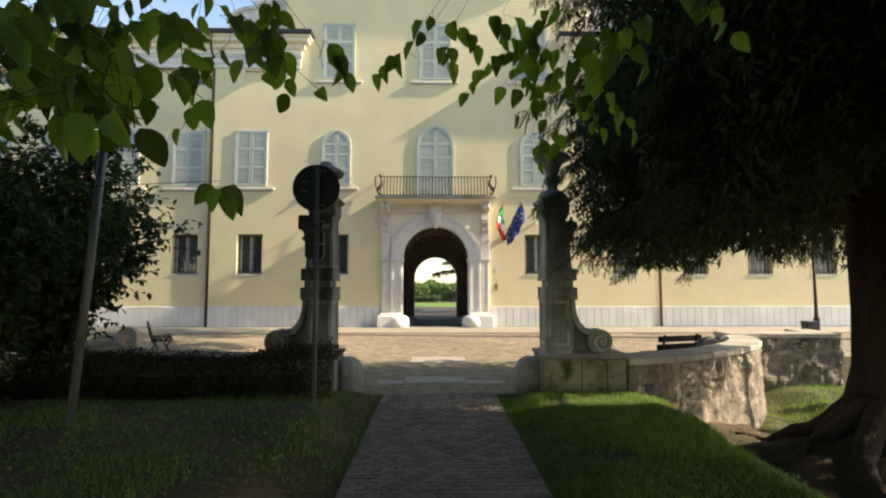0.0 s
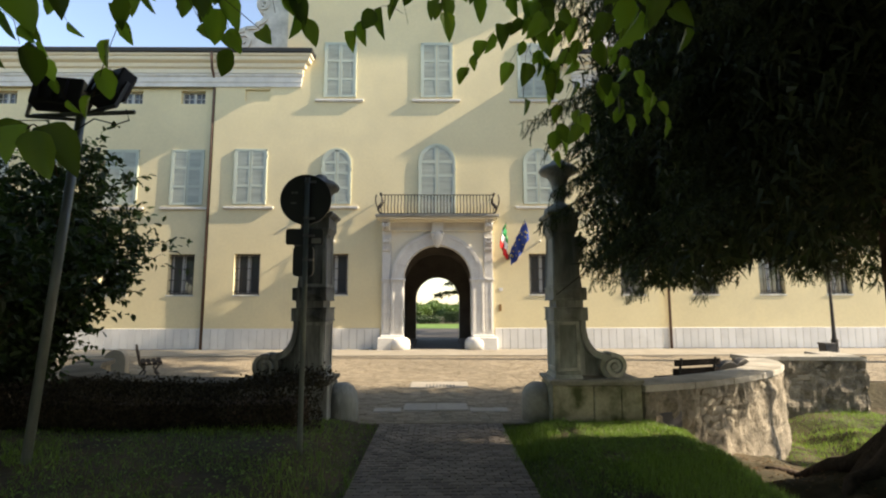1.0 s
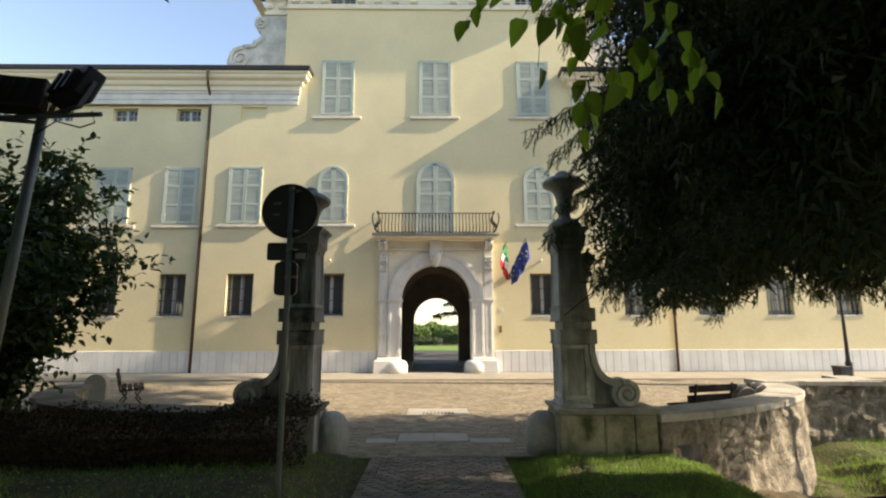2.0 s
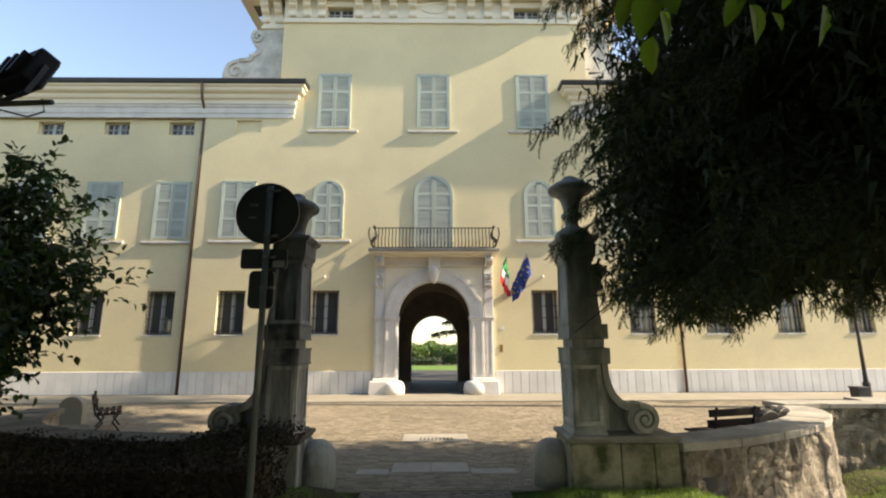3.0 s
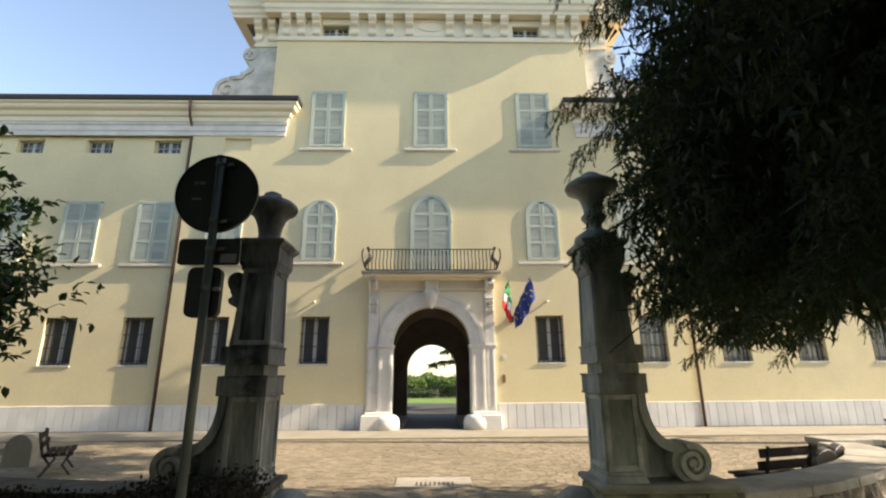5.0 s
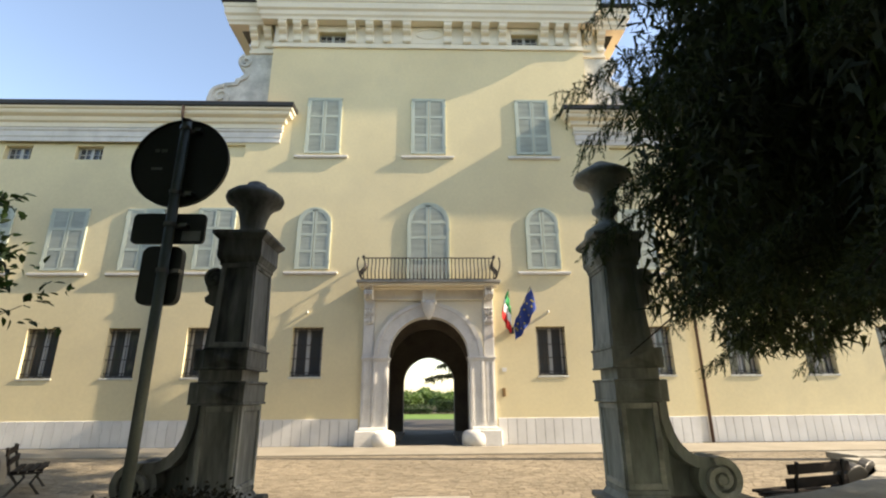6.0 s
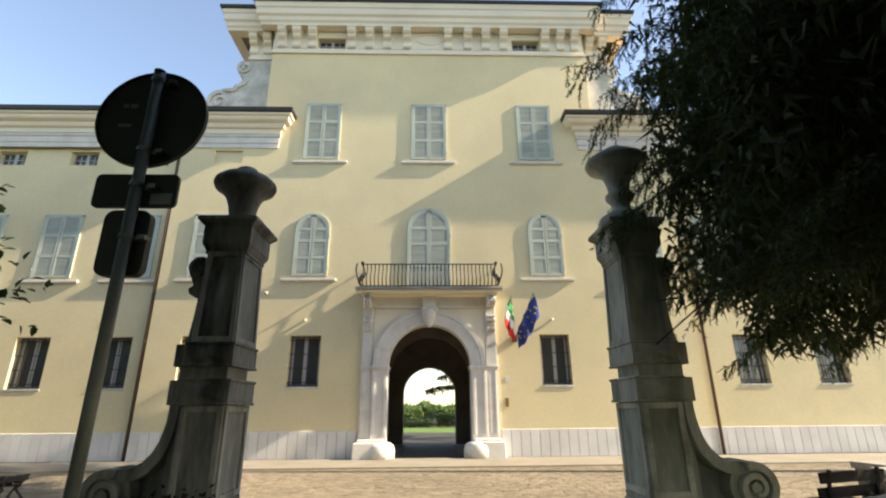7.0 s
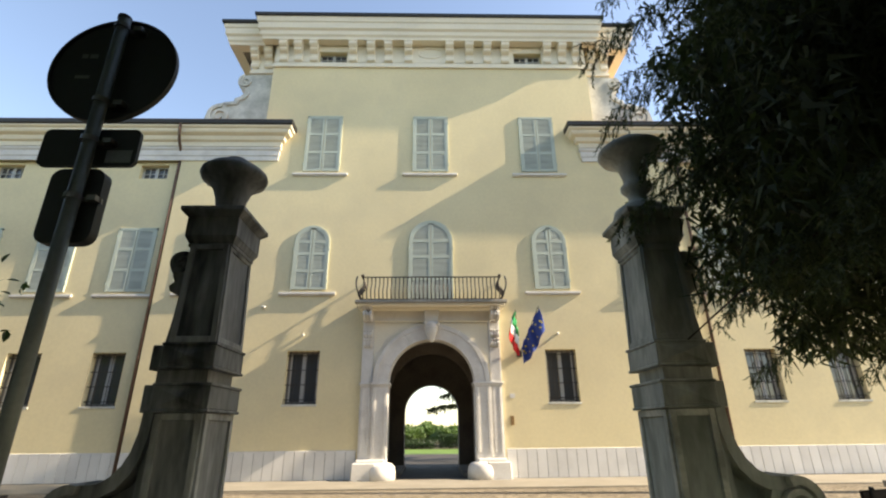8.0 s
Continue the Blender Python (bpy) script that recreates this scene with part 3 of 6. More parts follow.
    for sx in (-1, 1):
        for z in (z0 + 0.3, top - 0.3):
            part("hinge", Shape().box(cx + sx * (w / 2 + 0.03) - 0.014, cx + sx * (w / 2 + 0.03) + 0.014, y - 0.065, y, z - 0.04, z + 0.04), SHUTTER, win)


for cx in (-4.33, -0.03, 4.30):
    shutter_window(cx, 1.38, 11.04, 13.58, YF)
for cx in (-4.40, 4.40):
    shutter_window(cx, 1.24, 6.22, 8.68, YF, True)
shutter_window(-0.02, 1.58, 5.70, 8.88, YF, True, False)
for cx, y in ((-8.13, YF), (8.13, YF), (-10.93, YW), (-13.78, YW), (-16.6, YW), (-19.4, YW), (10.93, YW), (13.78, YW), (16.6, YW)):
    shutter_window(cx, 1.38, 6.20, 8.64, y)


def ground_window(cx, w, y):
    """A barred ground-floor window set deep in its reveal."""
    yb = y + 0.26
    f = wall_with_openings(cx - w / 2, cx + w / 2, GZ0, GZ1, yb, yb + 0.07, [(cx - w / 2 + 0.07, cx + w / 2 - 0.07, GZ0 + 0.09, GZ1 - 0.08)])
    win = part("window", f, DARKFRAME, villa)
    part("casement", Shape().box(cx - 0.075, cx + 0.075, yb - 0.01, yb + 0.06, GZ0 + 0.09, GZ1 - 0.08).box(cx - w / 2 + 0.07, cx - w / 2 + 0.13, yb, yb + 0.05, GZ0 + 0.09, GZ1 - 0.08)
         .box(cx + w / 2 - 0.13, cx + w / 2 - 0.07, yb, yb + 0.05, GZ0 + 0.09, GZ1 - 0.08), WINFRAME, win, edge=0.008)
    for sx in (-1, 1):
        xa, xb = sorted((cx + sx * 0.075, cx + sx * (w / 2 - 0.13)))
        part("pane", Shape().box(xa, xb, yb + 0.025, yb + 0.035, GZ0 + 0.09, GZ1 - 0.08), GLASS, win)
    g = Shape()
    nb = 6
    for i in range(nb):
        x = cx - w / 2 + w * (i + 0.5) / nb
        g.tube([(x, y + 0.14, GZ0), (x, y + 0.14, GZ1)], 0.011, 6)
    for z in np.linspace(GZ0 + 0.15, GZ1 - 0.15, 4):
        g.box(cx - w / 2, cx + w / 2, y + 0.125, y + 0.135, z - 0.015, z + 0.015)
    part("grille", g, IRON, win)
    part("sill", Shape().box(cx - w / 2 - 0.03, cx + w / 2 + 0.03, y - 0.025, yb, GZ0 - 0.07, GZ0), GREYSTONE, win, edge=0.008)
    # black sheet standing in for the unlit room behind the panes
    part("backing", Shape().box(cx - w / 2, cx + w / 2, yb + 0.10, yb + 0.13, GZ0, GZ1), BLACK_PLASTIC_AND_HOLLOW, win)


for cx, w, y in GROUND_WINDOWS:
    ground_window(cx, w, y)


def small_window(cx, z0, z1, w, y, bars=2):
    yb, zc = y + 0.2, (z0 + z1) / 2
    cols = [(-w / 2 + 0.05, -w / 4 - 0.012), (-w / 4 + 0.012, -0.06), (0.06, w / 4 - 0.012), (w / 4 + 0.012, w / 2 - 0.05)]
    f = wall_with_openings(cx - w / 2, cx + w / 2, z0, z1, yb, yb + 0.05, [(cx + a, cx + b, c, d) for a, b in cols for c, d in ((z0 + 0.05, zc - 0.012), (zc + 0.012, z1 - 0.05))])
    win = part("window", f, WINFRAME, villa)
    part("pane", Shape().box(cx - w / 2, cx + w / 2, yb + 0.052, yb + 0.06, z0, z1), GLASS, win)


for cx, y in ATTIC_WINDOWS:
    small_window(cx, 10.78, 11.38, 1.08, y)
for cx in (-4.25, 4.22):
    small_window(cx, 16.42, 16.95, 1.18, YF)

# rainwater pipes
for x, yw in ((-9.92, YW), (9.90, YW)):
    s = Shape()
    s.tube([(x + 0.1, 20.42, 12.86), (x + 0.1, 20.44, 12.55), (x + 0.06, 20.62, 12.2), (x + 0.0, yw - 0.09, 11.85), (x, yw - 0.09, 11.4), (x, yw - 0.09, 0.05)], 0.055, 10)
    pipe = part("downpipe", s, PIPE, villa, "dark brown metal rainwater pipe", smooth=True)
    for z in (1.6, 3.9, 6.3, 8.7, 10.8):
        part("clip", Shape().turned([(0.066, z - 0.02), (0.066, z + 0.02)], x, yw - 0.09, 12), PIPE, pipe)

# ---- portal ----
portal = part("portal", wall_with_openings(-2.36, 2.36, 0.0, 5.50, YF - 0.10, YF - 0.001, [(-1.97, 1.97, 0.0, 5.0)]), WHITE, villa, "white stone arched portal with pilasters")
YO = YF - 0.17
spring = 2.98
fill = Shape()
ring = arc(0, spring, 1.96, 0, 180, 24)
for i in range(24):
    (xa, za), (xb, zb) = ring[i], ring[i + 1]
    fill.slab_xz([(xa, za), (xa, 5.0), (xb, 5.0), (xb, zb)], YF - 0.07, YF - 0.002)
part("spandrel", fill, CREAM, portal)
n_vou = 9
for i in range(n_vou):
    a0, a1 = 180 * i / n_vou + 0.06, 180 * (i + 1) / n_vou - 0.06
    v = Shape().ribbon_xz(arc(0, spring, 1.43, a0, a1, 4), arc(0, spring, 1.80, a0, a1, 4), YO, YF + 0.42)
    v.ribbon_xz(arc(0, spring, 1.80, a0, a1, 4), arc(0, spring, 1.95, a0, a1, 4), YO - 0.035, YF - 0.03)
    part("voussoir", v, WHITE, portal, edge=0.004)
for sx in (-1, 1):
    def bx(s, a, b, *r, **k):
        xa, xb = sorted((sx * a, sx * b))
        return s.box(xa, xb, *r, **k)
    pil = Shape()
    bx(pil, 1.43, 1.97, YO, YF + 0.42, 0.54, 2.84)
    bx(pil, 1.97, 2.33, YO + 0.05, YF, 0.64, 2.84)
    part("pilaster", pil, WHITE, portal, edge=0.012)
    for a, b, ya, yb in ((1.47, 1.56, YO - 0.02, YO), (1.84, 1.93, YO - 0.02, YO), (2.02, 2.09, YO + 0.03, YO + 0.05), (2.23, 2.30, YO + 0.03, YO + 0.05)):
        part("fillet", bx(Shape(), a, b, ya, yb, 0.80, 2.80), WHITE, portal, edge=0.008)
    imp = Shape()
    bx(imp, 1.38, 2.02, YO - 0.05, YF + 0.42, 2.90, 2.99)
    bx(imp, 1.41, 1.99, YO - 0.02, YF + 0.42, 2.83, 2.90)
    bx(imp, 2.02, 2.40, YO, YF, 2.90, 2.99)
    bx(imp, 1.99, 2.36, YO + 0.03, YF, 2.83, 2.90)
    part("impost", imp, WHITE, portal, edge=0.014)
    up = Shape()
    bx(up, 2.00, 2.34, YO + 0.05, YF, 2.99, 4.15)
    part("pilaster", up, WHITE, portal, edge=0.01)
    cons = Shape()
    for z0, z1, o in ((4.15, 4.42, 0.10), (4.46, 4.72, 0.14), (5.02, 5.46, 0.50)):
        side = [(0.0, z0), (o * 0.7, z0), (o, z0 + 0.3 * (z1 - z0)), (o, z0 + 0.55 * (z1 - z0)), (o * 0.8, z0 + 0.7 * (z1 - z0)), (o * 1.1, z1 - 0.05), (o * 1.1, z1), (0.0, z1)]
        k = len(side)
        for ca, cb in ((2.02, 2.12), (2.145, 2.205), (2.23, 2.33)):
            xa, xb = sorted((sx * ca, sx * cb))
            cons.add([(xa, YO + 0.05 - o_, z_) for o_, z_ in side] + [(xb, YO + 0.05 - o_, z_) for o_, z_ in side],
                     [tuple(range(k)), tuple(range(2 * k - 1, k - 1, -1))] + [(i, (i + 1) % k, (i + 1) % k + k, i + k) for i in range(k)])
    bx(cons, 2.00, 2.34, YO + 0.05, YF, 4.15, 5.46)
    part("console", cons, WHITE, portal, edge=0.012)
    base = Shape()
    bx(base, 1.74, 2.50, YF - 0.44, YF, 0.0, 0.54, top=0.02)
    bx(base, 1.46, 2.40, YF - 0.24, YF, 0.54, 0.64, top=0.03)
    part("base_block", base, WHITE, portal, edge=0.03)
    guard = Shape().turned([(0.48, 0.0), (0.48, 0.28), (0.45, 0.42), (0.36, 0.51), (0.2, 0.55), (0.0, 0.56)], sx * 1.62, YF - 0.05, 28)
    part("guard_stone", guard, WHITE, portal, smooth=True)
ent = Shape().box(-1.98, 1.98, YF - 0.14, YF, 5.0, 5.06).box(-2.0, 2.0, YF - 0.09, YF, 5.06, 5.42).box(-2.44, 2.44, YF - 0.25, YF, 5.42, 5.47).box(-2.46, 2.46, YF - 0.45, YF, 5.40, 5.455)
part("entablature", ent, CREAM, portal, edge=0.01)
key = Shape().slab_xz([(-0.17, 4.66), (0.17, 4.66), (0.27, 5.42), (-0.27, 5.42)], YO - 0.12, YF)
key.turned([(0.02, 4.28), (0.10, 4.36), (0.15, 4.48), (0.20, 4.60), (0.23, 4.78), (0.21, 4.90), (0.10, 4.98), (0.0, 5.0)], 0, YO - 0.08, 14)
for sx in (-1, 1):
    key.turned([(0.0, 4.80), (0.07, 4.83), (0.09, 4.90), (0.07, 4.97), (0.0, 5.0)], sx * 0.2, YO - 0.14, 10)
part("keystone", key, WHITE, portal, "carved white keystone", smooth=False, edge=0.015)

# ---- balcony ----
slab = Shape().box(-2.58, 2.58, 20.16, YF, 5.53, 5.64)
balcony = part("balcony", slab, COPING, villa, "shallow stone balcony with bellied iron railing", edge=0.02)
part("fascia", Shape().box(-2.52, 2.52, 20.24, YF - 0.05, 5.455, 5.53), CREAM, balcony, edge=0.01)


def belly(t):
    """Outward swell of a baluster at a height from 0 to 1."""
    return 0.16 * math.sin(math.pi * min(1, t / 0.62)) * (t < 0.62) - 0.045 * math.sin(math.pi * max(0, (t - 0.62) / 0.38))


def baluster(x, y, dx, dy):
    zs = np.linspace(0, 1, 12)
    return Shape().tube([(x + dx * belly(t), y + dy * belly(t), 5.66 + 0.78 * t) for t in zs], 0.021, 5)


for i in range(35):
    part("baluster", baluster(-2.33 + 4.66 * i / 34, 20.26, 0, -1), IRON, balcony, smooth=True)
for sx in (-1, 1):
    for i in range(1, 6):
        part("baluster", baluster(sx * 2.36, 20.26 + 0.12 * i, sx, 0), IRON, balcony, smooth=True)
part("rail", Shape().box(-2.40, 2.40, 20.235, 20.285, 6.44, 6.47).box(-2.40, -2.35, 20.285, YF, 6.44, 6.47).box(2.35, 2.40, 20.285, YF, 6.44, 6.47)
     .box(-2.40, 2.40, 20.245, 20.275, 5.66, 5.685), IRON, balcony)
for sx in (-1, 1):
    curl = Shape().tube([(sx * (2.37 + 0.19 * math.sin(a * 2.2)), 20.25 - 0.16 * math.sin(a * 2.2), 5.66 + 0.78 * a) for a in np.linspace(0, 1, 14)], 0.03, 6)
    curl.turned([(0.0, 6.45), (0.05, 6.47), (0.06, 6.51), (0.04, 6.55), (0.0, 6.56)], sx * 2.37, 20.26, 10)
    part("corner_post", curl, IRON, balcony, smooth=True)

# ---- passage through the villa ----
tun = Shape()
prof = [(-1.75, 0.0), (-1.75, 2.9)] + [(-x, z) for x, z in arc(0, 2.9, 1.75, 0, 180, 20)][1:-1] + [(1.75, 2.9), (1.75, 0.0)]
k = len(prof)
tun.add([(x, YF + 0.43, z) for x, z in prof] + [(x, 25.6, z) for x, z in prof], [(i, i + 1, i + 1 + k, i + k) for i in range(k - 1)])
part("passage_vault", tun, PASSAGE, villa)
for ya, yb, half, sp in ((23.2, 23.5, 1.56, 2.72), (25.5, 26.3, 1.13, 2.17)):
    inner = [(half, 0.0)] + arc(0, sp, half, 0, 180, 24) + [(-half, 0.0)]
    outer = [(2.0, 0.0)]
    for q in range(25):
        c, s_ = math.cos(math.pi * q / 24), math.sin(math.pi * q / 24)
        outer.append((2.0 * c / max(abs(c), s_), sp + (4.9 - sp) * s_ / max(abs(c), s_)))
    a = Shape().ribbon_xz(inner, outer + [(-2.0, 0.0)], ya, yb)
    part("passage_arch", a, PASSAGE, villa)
part("passage_floor", Shape().box(-1.9, 1.9, YF - 0.05, 26.4, -0.04, 0.05), SHADED_PAVING, villa)
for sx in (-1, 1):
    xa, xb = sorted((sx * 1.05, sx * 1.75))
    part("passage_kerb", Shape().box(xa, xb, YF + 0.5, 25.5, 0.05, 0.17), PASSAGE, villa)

# ---- gate pillars ----
def side_scroll(cx, sx, y0, y1):
    """The sweeping buttress that ends in a scroll beside a pillar; returns slab and raised band."""
    body, band = Shape(), Shape()
    xe = cx + sx * 0.26
    curve = [(-0.02, 1.66), (-0.01, 1.48), (0.02, 1.33), (0.08, 1.20), (0.17, 1.10), (0.28, 1.045), (0.40, 1.03)]
    rim_line = [(0.06, 1.66), (0.07, 1.49), (0.10, 1.355), (0.15, 1.25), (0.225, 1.17), (0.31, 1.125), (0.42, 1.115)]
    low = [(xe + sx * a, b) for a, b in curve]
    body.slab_xz(low + [(xe + sx * 0.62, 0.95), (xe + sx * 0.66, 0.74), (xe, 0.74)], y0 + 0.20, y1 - 0.10)
    inner = [(xe + sx * (a - 0.005), b - 0.02) for a, b in curve]
    outer = [(xe + sx * a, b) for a, b in rim_line]
    body.ribbon_xz(inner, outer, y0, y1)
    c = (xe + sx * 0.50, 0.91)
    for ya, yb in ((y0 - 0.045, y0 + 0.06),):
        i_, o_ = spiral(c[0], c[1], 0.185, 0.05, math.radians(110 if sx > 0 else 70), -sx * 1.6, 0.075)
        band.ribbon_xz(i_, o_, ya, yb)
    n = 28
    rim = [(c[0] + 0.215 * math.cos(2 * math.pi * i / n), c[1] + 0.215 * math.sin(2 * math.pi * i / n)) for i in range(n)]
    body.slab_xz(rim, y0 + 0.02, y1)
    band.slab_xz([(c[0] + 0.05 * math.cos(2 * math.pi * i / 12), c[1] + 0.05 * math.sin(2 * math.pi * i / 12)) for i in range(12)], y0 - 0.03, y0 + 0.03)
    return body, band


def tapered(shape, x0, x1, y0, y1, z0, z1, dx, dy, lean=0.0):
    """A box whose top is drawn in by dx and dy, and shifted by lean along x."""
    vs = [(x0, y0, z0), (x1, y0, z0), (x1, y1, z0), (x0, y1, z0),
          (x0 + dx + lean, y0 + dy, z1), (x1 - dx + lean, y0 + dy, z1), (x1 - dx + lean, y1 - dy, z1), (x0 + dx + lean, y1 - dy, z1)]
    return shape.add(vs, [(3, 2, 1, 0), (4, 5, 6, 7), (0, 1, 5, 4), (1, 2, 6, 5), (2, 3, 7, 6), (3, 0, 4, 7)])


def face_frame(half, depth, z0, z1, strip, out, taper=0.0):
    """Raised border strips of a sunk panel on a face looking along -y, centred on x = 0, its plane at y = 0."""
    q = Shape()
    for e in (-1, 1):
        a, b = sorted((e * half, e * (half - strip)))
        vs = [(a, -out, z0), (b, -out, z0), (b, depth, z0), (a, depth, z0)]
        sh = -e * taper
        vs += [(x + sh, y + taper, z1) for x, y, _ in vs]
        q.add(vs, [(3, 2, 1, 0), (4, 5, 6, 7), (0, 1, 5, 4), (1, 2, 6, 5), (2, 3, 7, 6), (3, 0, 4, 7)])
    q.box(-half + strip, half - strip, -out, depth, z0, z0 + strip)
    q.box(-half + strip + taper, half - strip - taper, taper - out, taper + depth, z1 - strip, z1)
    return q


def gate_pillar(cx, sx, mat, stemmed, label):
    """sx: the outer side. A panelled pillar on a plinth, banded at the middle, capped, with an urn, a side slab and a scroll."""
    y0, y1 = 8.46, 9.03
    cy = (y0 + y1) / 2
    p = thing("gate_pillar", (cx, cy, 0.0), label, "pillar", "pillars of the gate")
    h, g = 0.190, 0.285
    xo = cx + sx * 1.17
    xa, xb = sorted((cx - sx * 0.33, xo))
    xm = cx + sx * 0.36
    base, edge_mat = (PLINTH, SUNLIT_WORN_EDGE) if stemmed else (PILLAR, DARK_WORN_EDGE)
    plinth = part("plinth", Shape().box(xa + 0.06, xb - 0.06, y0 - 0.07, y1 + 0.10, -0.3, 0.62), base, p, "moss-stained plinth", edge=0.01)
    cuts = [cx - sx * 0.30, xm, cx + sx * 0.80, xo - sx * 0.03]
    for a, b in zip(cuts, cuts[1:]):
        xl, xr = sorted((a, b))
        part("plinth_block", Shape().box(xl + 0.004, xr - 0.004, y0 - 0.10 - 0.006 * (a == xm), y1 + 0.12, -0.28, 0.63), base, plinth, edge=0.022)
    part("plinth_cap", Shape().box(xa, xb, y0 - 0.13, y1 + 0.15, 0.665, 0.725).box(xa + 0.02, xb - 0.02, y0 - 0.115, y1 + 0.135, 0.63, 0.665, foot=0.02), COPING if stemmed else SHADED_COPING, plinth, edge=0.018)
    low = tapered(Shape(), cx - h - 0.05, cx + h + 0.05, y0 - 0.05, y1 + 0.05, 0.725, 0.79, 0.035, 0.035)
    low.box(cx - h - 0.02, cx + h + 0.02, y0 - 0.02, y1 + 0.02, 0.79, 0.835).box(cx - h, cx + h, y0, y1, 0.835, 1.64)
    part("lower_shaft", low, mat, p, edge=0.012)

    def frames(z0, z1, half_x, half_y, strip, out, taper, m_):
        """Panel borders on the front face and on the face towards the path."""
        fr, sd = face_frame(half_x, 0.02, z0, z1, strip, out, taper), face_frame(half_y, 0.02, z0, z1, strip, out, taper)
        q = Shape().add(fr.v, fr.f, pose(cx, cy - half_y, 0))
        part("panel_border", q, m_, p, edge=0.006)
        side_face = Shape().add(sd.v, sd.f, pose(cx - sx * half_x, cy, 0, 0, 0, -sx * 90))
        part("panel_border", side_face, m_, p, edge=0.006)

    frames(0.84, 1.635, h, g, 0.055, 0.022, 0.0, edge_mat)
    for z0, z1, o in ((1.64, 1.87, 0.036), (1.98, 2.20, 0.028)):
        part("band", Shape().box(cx - h - o, cx + h + o, y0 - o, y1 + o, z0 + 0.025, z1 - 0.025)
             .box(cx - h - o - 0.012, cx + h + o + 0.012, y0 - o - 0.012, y1 + o + 0.012, z0, z0 + 0.025)
             .box(cx - h - o - 0.012, cx + h + o + 0.012, y0 - o - 0.012, y1 + o + 0.012, z1 - 0.025, z1), mat, p, edge=0.008)
        zc = (z0 + z1) / 2
        dia = Shape()
        hw, yy = h + o - 0.03, y0 - o - 0.001
        dia.add([(cx - hw, yy, z0 + 0.04), (cx + hw, yy, z0 + 0.04), (cx + hw, yy, z1 - 0.04), (cx - hw, yy, z1 - 0.04), (cx, yy - 0.03, zc)],
                [(0, 1, 4), (1, 2, 4), (2, 3, 4), (3, 0, 4)])
        part("band_boss", dia, mat, p)
        xl, xr = sorted((cx + sx * (h + o), cx + sx * (h + o + 0.15)))
        part("band_return", Shape().box(xl, xr, y0 + 0.08, y1 - 0.08, z0 + 0.005, z1 - 0.005), mat, p, edge=0.012)
    part("neck", Shape().box(cx - h + 0.03, cx + h - 0.03, y0 + 0.03, y1 - 0.03, 1.87, 1.98), mat, p)
    part("upper_shaft", tapered(Shape(), cx - h - 0.006, cx + h + 0.006, y0 + 0.004, y1 - 0.004, 2.20, 3.10, 0.022, 0.03), mat, p, edge=0.012)
    frames(2.205, 3.095, h + 0.006, g - 0.004, 0.05, 0.016, 0.022, mat if stemmed else edge_mat)
    cap = Shape().box(cx - 0.205, cx + 0.205, y0 + 0.025, y1 - 0.025, 3.08, 3.115)
    tapered(cap, cx - 0.205, cx + 0.205, y0 + 0.025, y1 - 0.025, 3.115, 3.17, -0.03, -0.03)
    cap.box(cx - 0.237, cx + 0.237, y0 - 0.007, y1 + 0.007, 3.17, 3.36)
    tapered(cap, cx - 0.237, cx + 0.237, y0 - 0.007, y1 + 0.007, 3.36, 3.41, -0.05, -0.05)
    cap.box(cx - 0.292, cx + 0.292, y0 - 0.062, y1 + 0.062, 3.41, 3.455)
    part("capital", cap, mat, p, edge=0.008)
    if stemmed:
        prof = [(0.25, 3.455), (0.27, 3.50), (0.25, 3.56), (0.16, 3.62), (0.10, 3.66), (0.092, 3.72), (0.12, 3.76), (0.155, 3.80), (0.155, 3.84), (0.115, 3.88), (0.125, 3.96), (0.155, 4.06), (0.215, 4.14), (0.315, 4.185), (0.34, 4.23),
                (0.325, 4.27), (0.24, 4.33), (0.14, 4.365), (0.12, 4.41), (0.06, 4.445), (0.0, 4.455)]
    else:
        prof = [(0.165, 3.455), (0.165, 3.49), (0.135, 3.51), (0.132, 3.58), (0.15, 3.68), (0.185, 3.78), (0.24, 3.85), (0.305, 3.885), (0.325, 3.93), (0.315, 3.97), (0.26, 4.02), (0.17, 4.06), (0.115, 4.085), (0.105, 4.13), (0.05, 4.16), (0.0, 4.165)]
    part("urn", Shape().turned(prof, cx, cy, 32), mat, p, "weathered stone urn", smooth=True)
    # slab on the outer side, ending above in a scrolled ear and below in the sweeping buttress
    slab = Shape()
    xl, xr = sorted((cx + sx * 0.17, cx + sx * 0.31))
    slab.box(xl, xr, y0 + 0.11, y1 - 0.11, 0.76, 2.2)
    outer = [(0.17, 2.2), (0.305, 2.2), (0.275, 2.45), (0.26, 2.66), (0.28, 2.72), (0.17, 2.72)]
    slab.slab_xz([(cx + sx * a, z) for a, z in outer], y0 + 0.13, y1 - 0.13)
    part("side_slab", slab, mat, p, edge=0.01)
    body, band = side_scroll(cx, sx, y0 + 0.05, y1 - 0.17)
    sc = part("side_scroll", body, mat, p, edge=0.012)
    part("volute", band, edge_mat, sc, edge=0.008)
    ear = Shape()
    ex, ez = cx + sx * 0.30, 2.96
    ear.slab_xz([(ex + 0.105 * math.cos(q), ez + 0.125 * math.sin(q)) for q in np.linspace(0, 2 * math.pi, 22)[:-1]], y0 + 0.16, y1 - 0.16)
    lobe = [(0.19, 2.66), (0.30, 2.66), (0.37, 2.70), (0.385, 2.75), (0.34, 2.79), (0.37, 2.85), (0.33, 2.92), (0.19, 2.98)]
    ear.slab_xz([(cx + sx * a, z) for a, z in lobe][::sx], y0 + 0.165, y1 - 0.165)
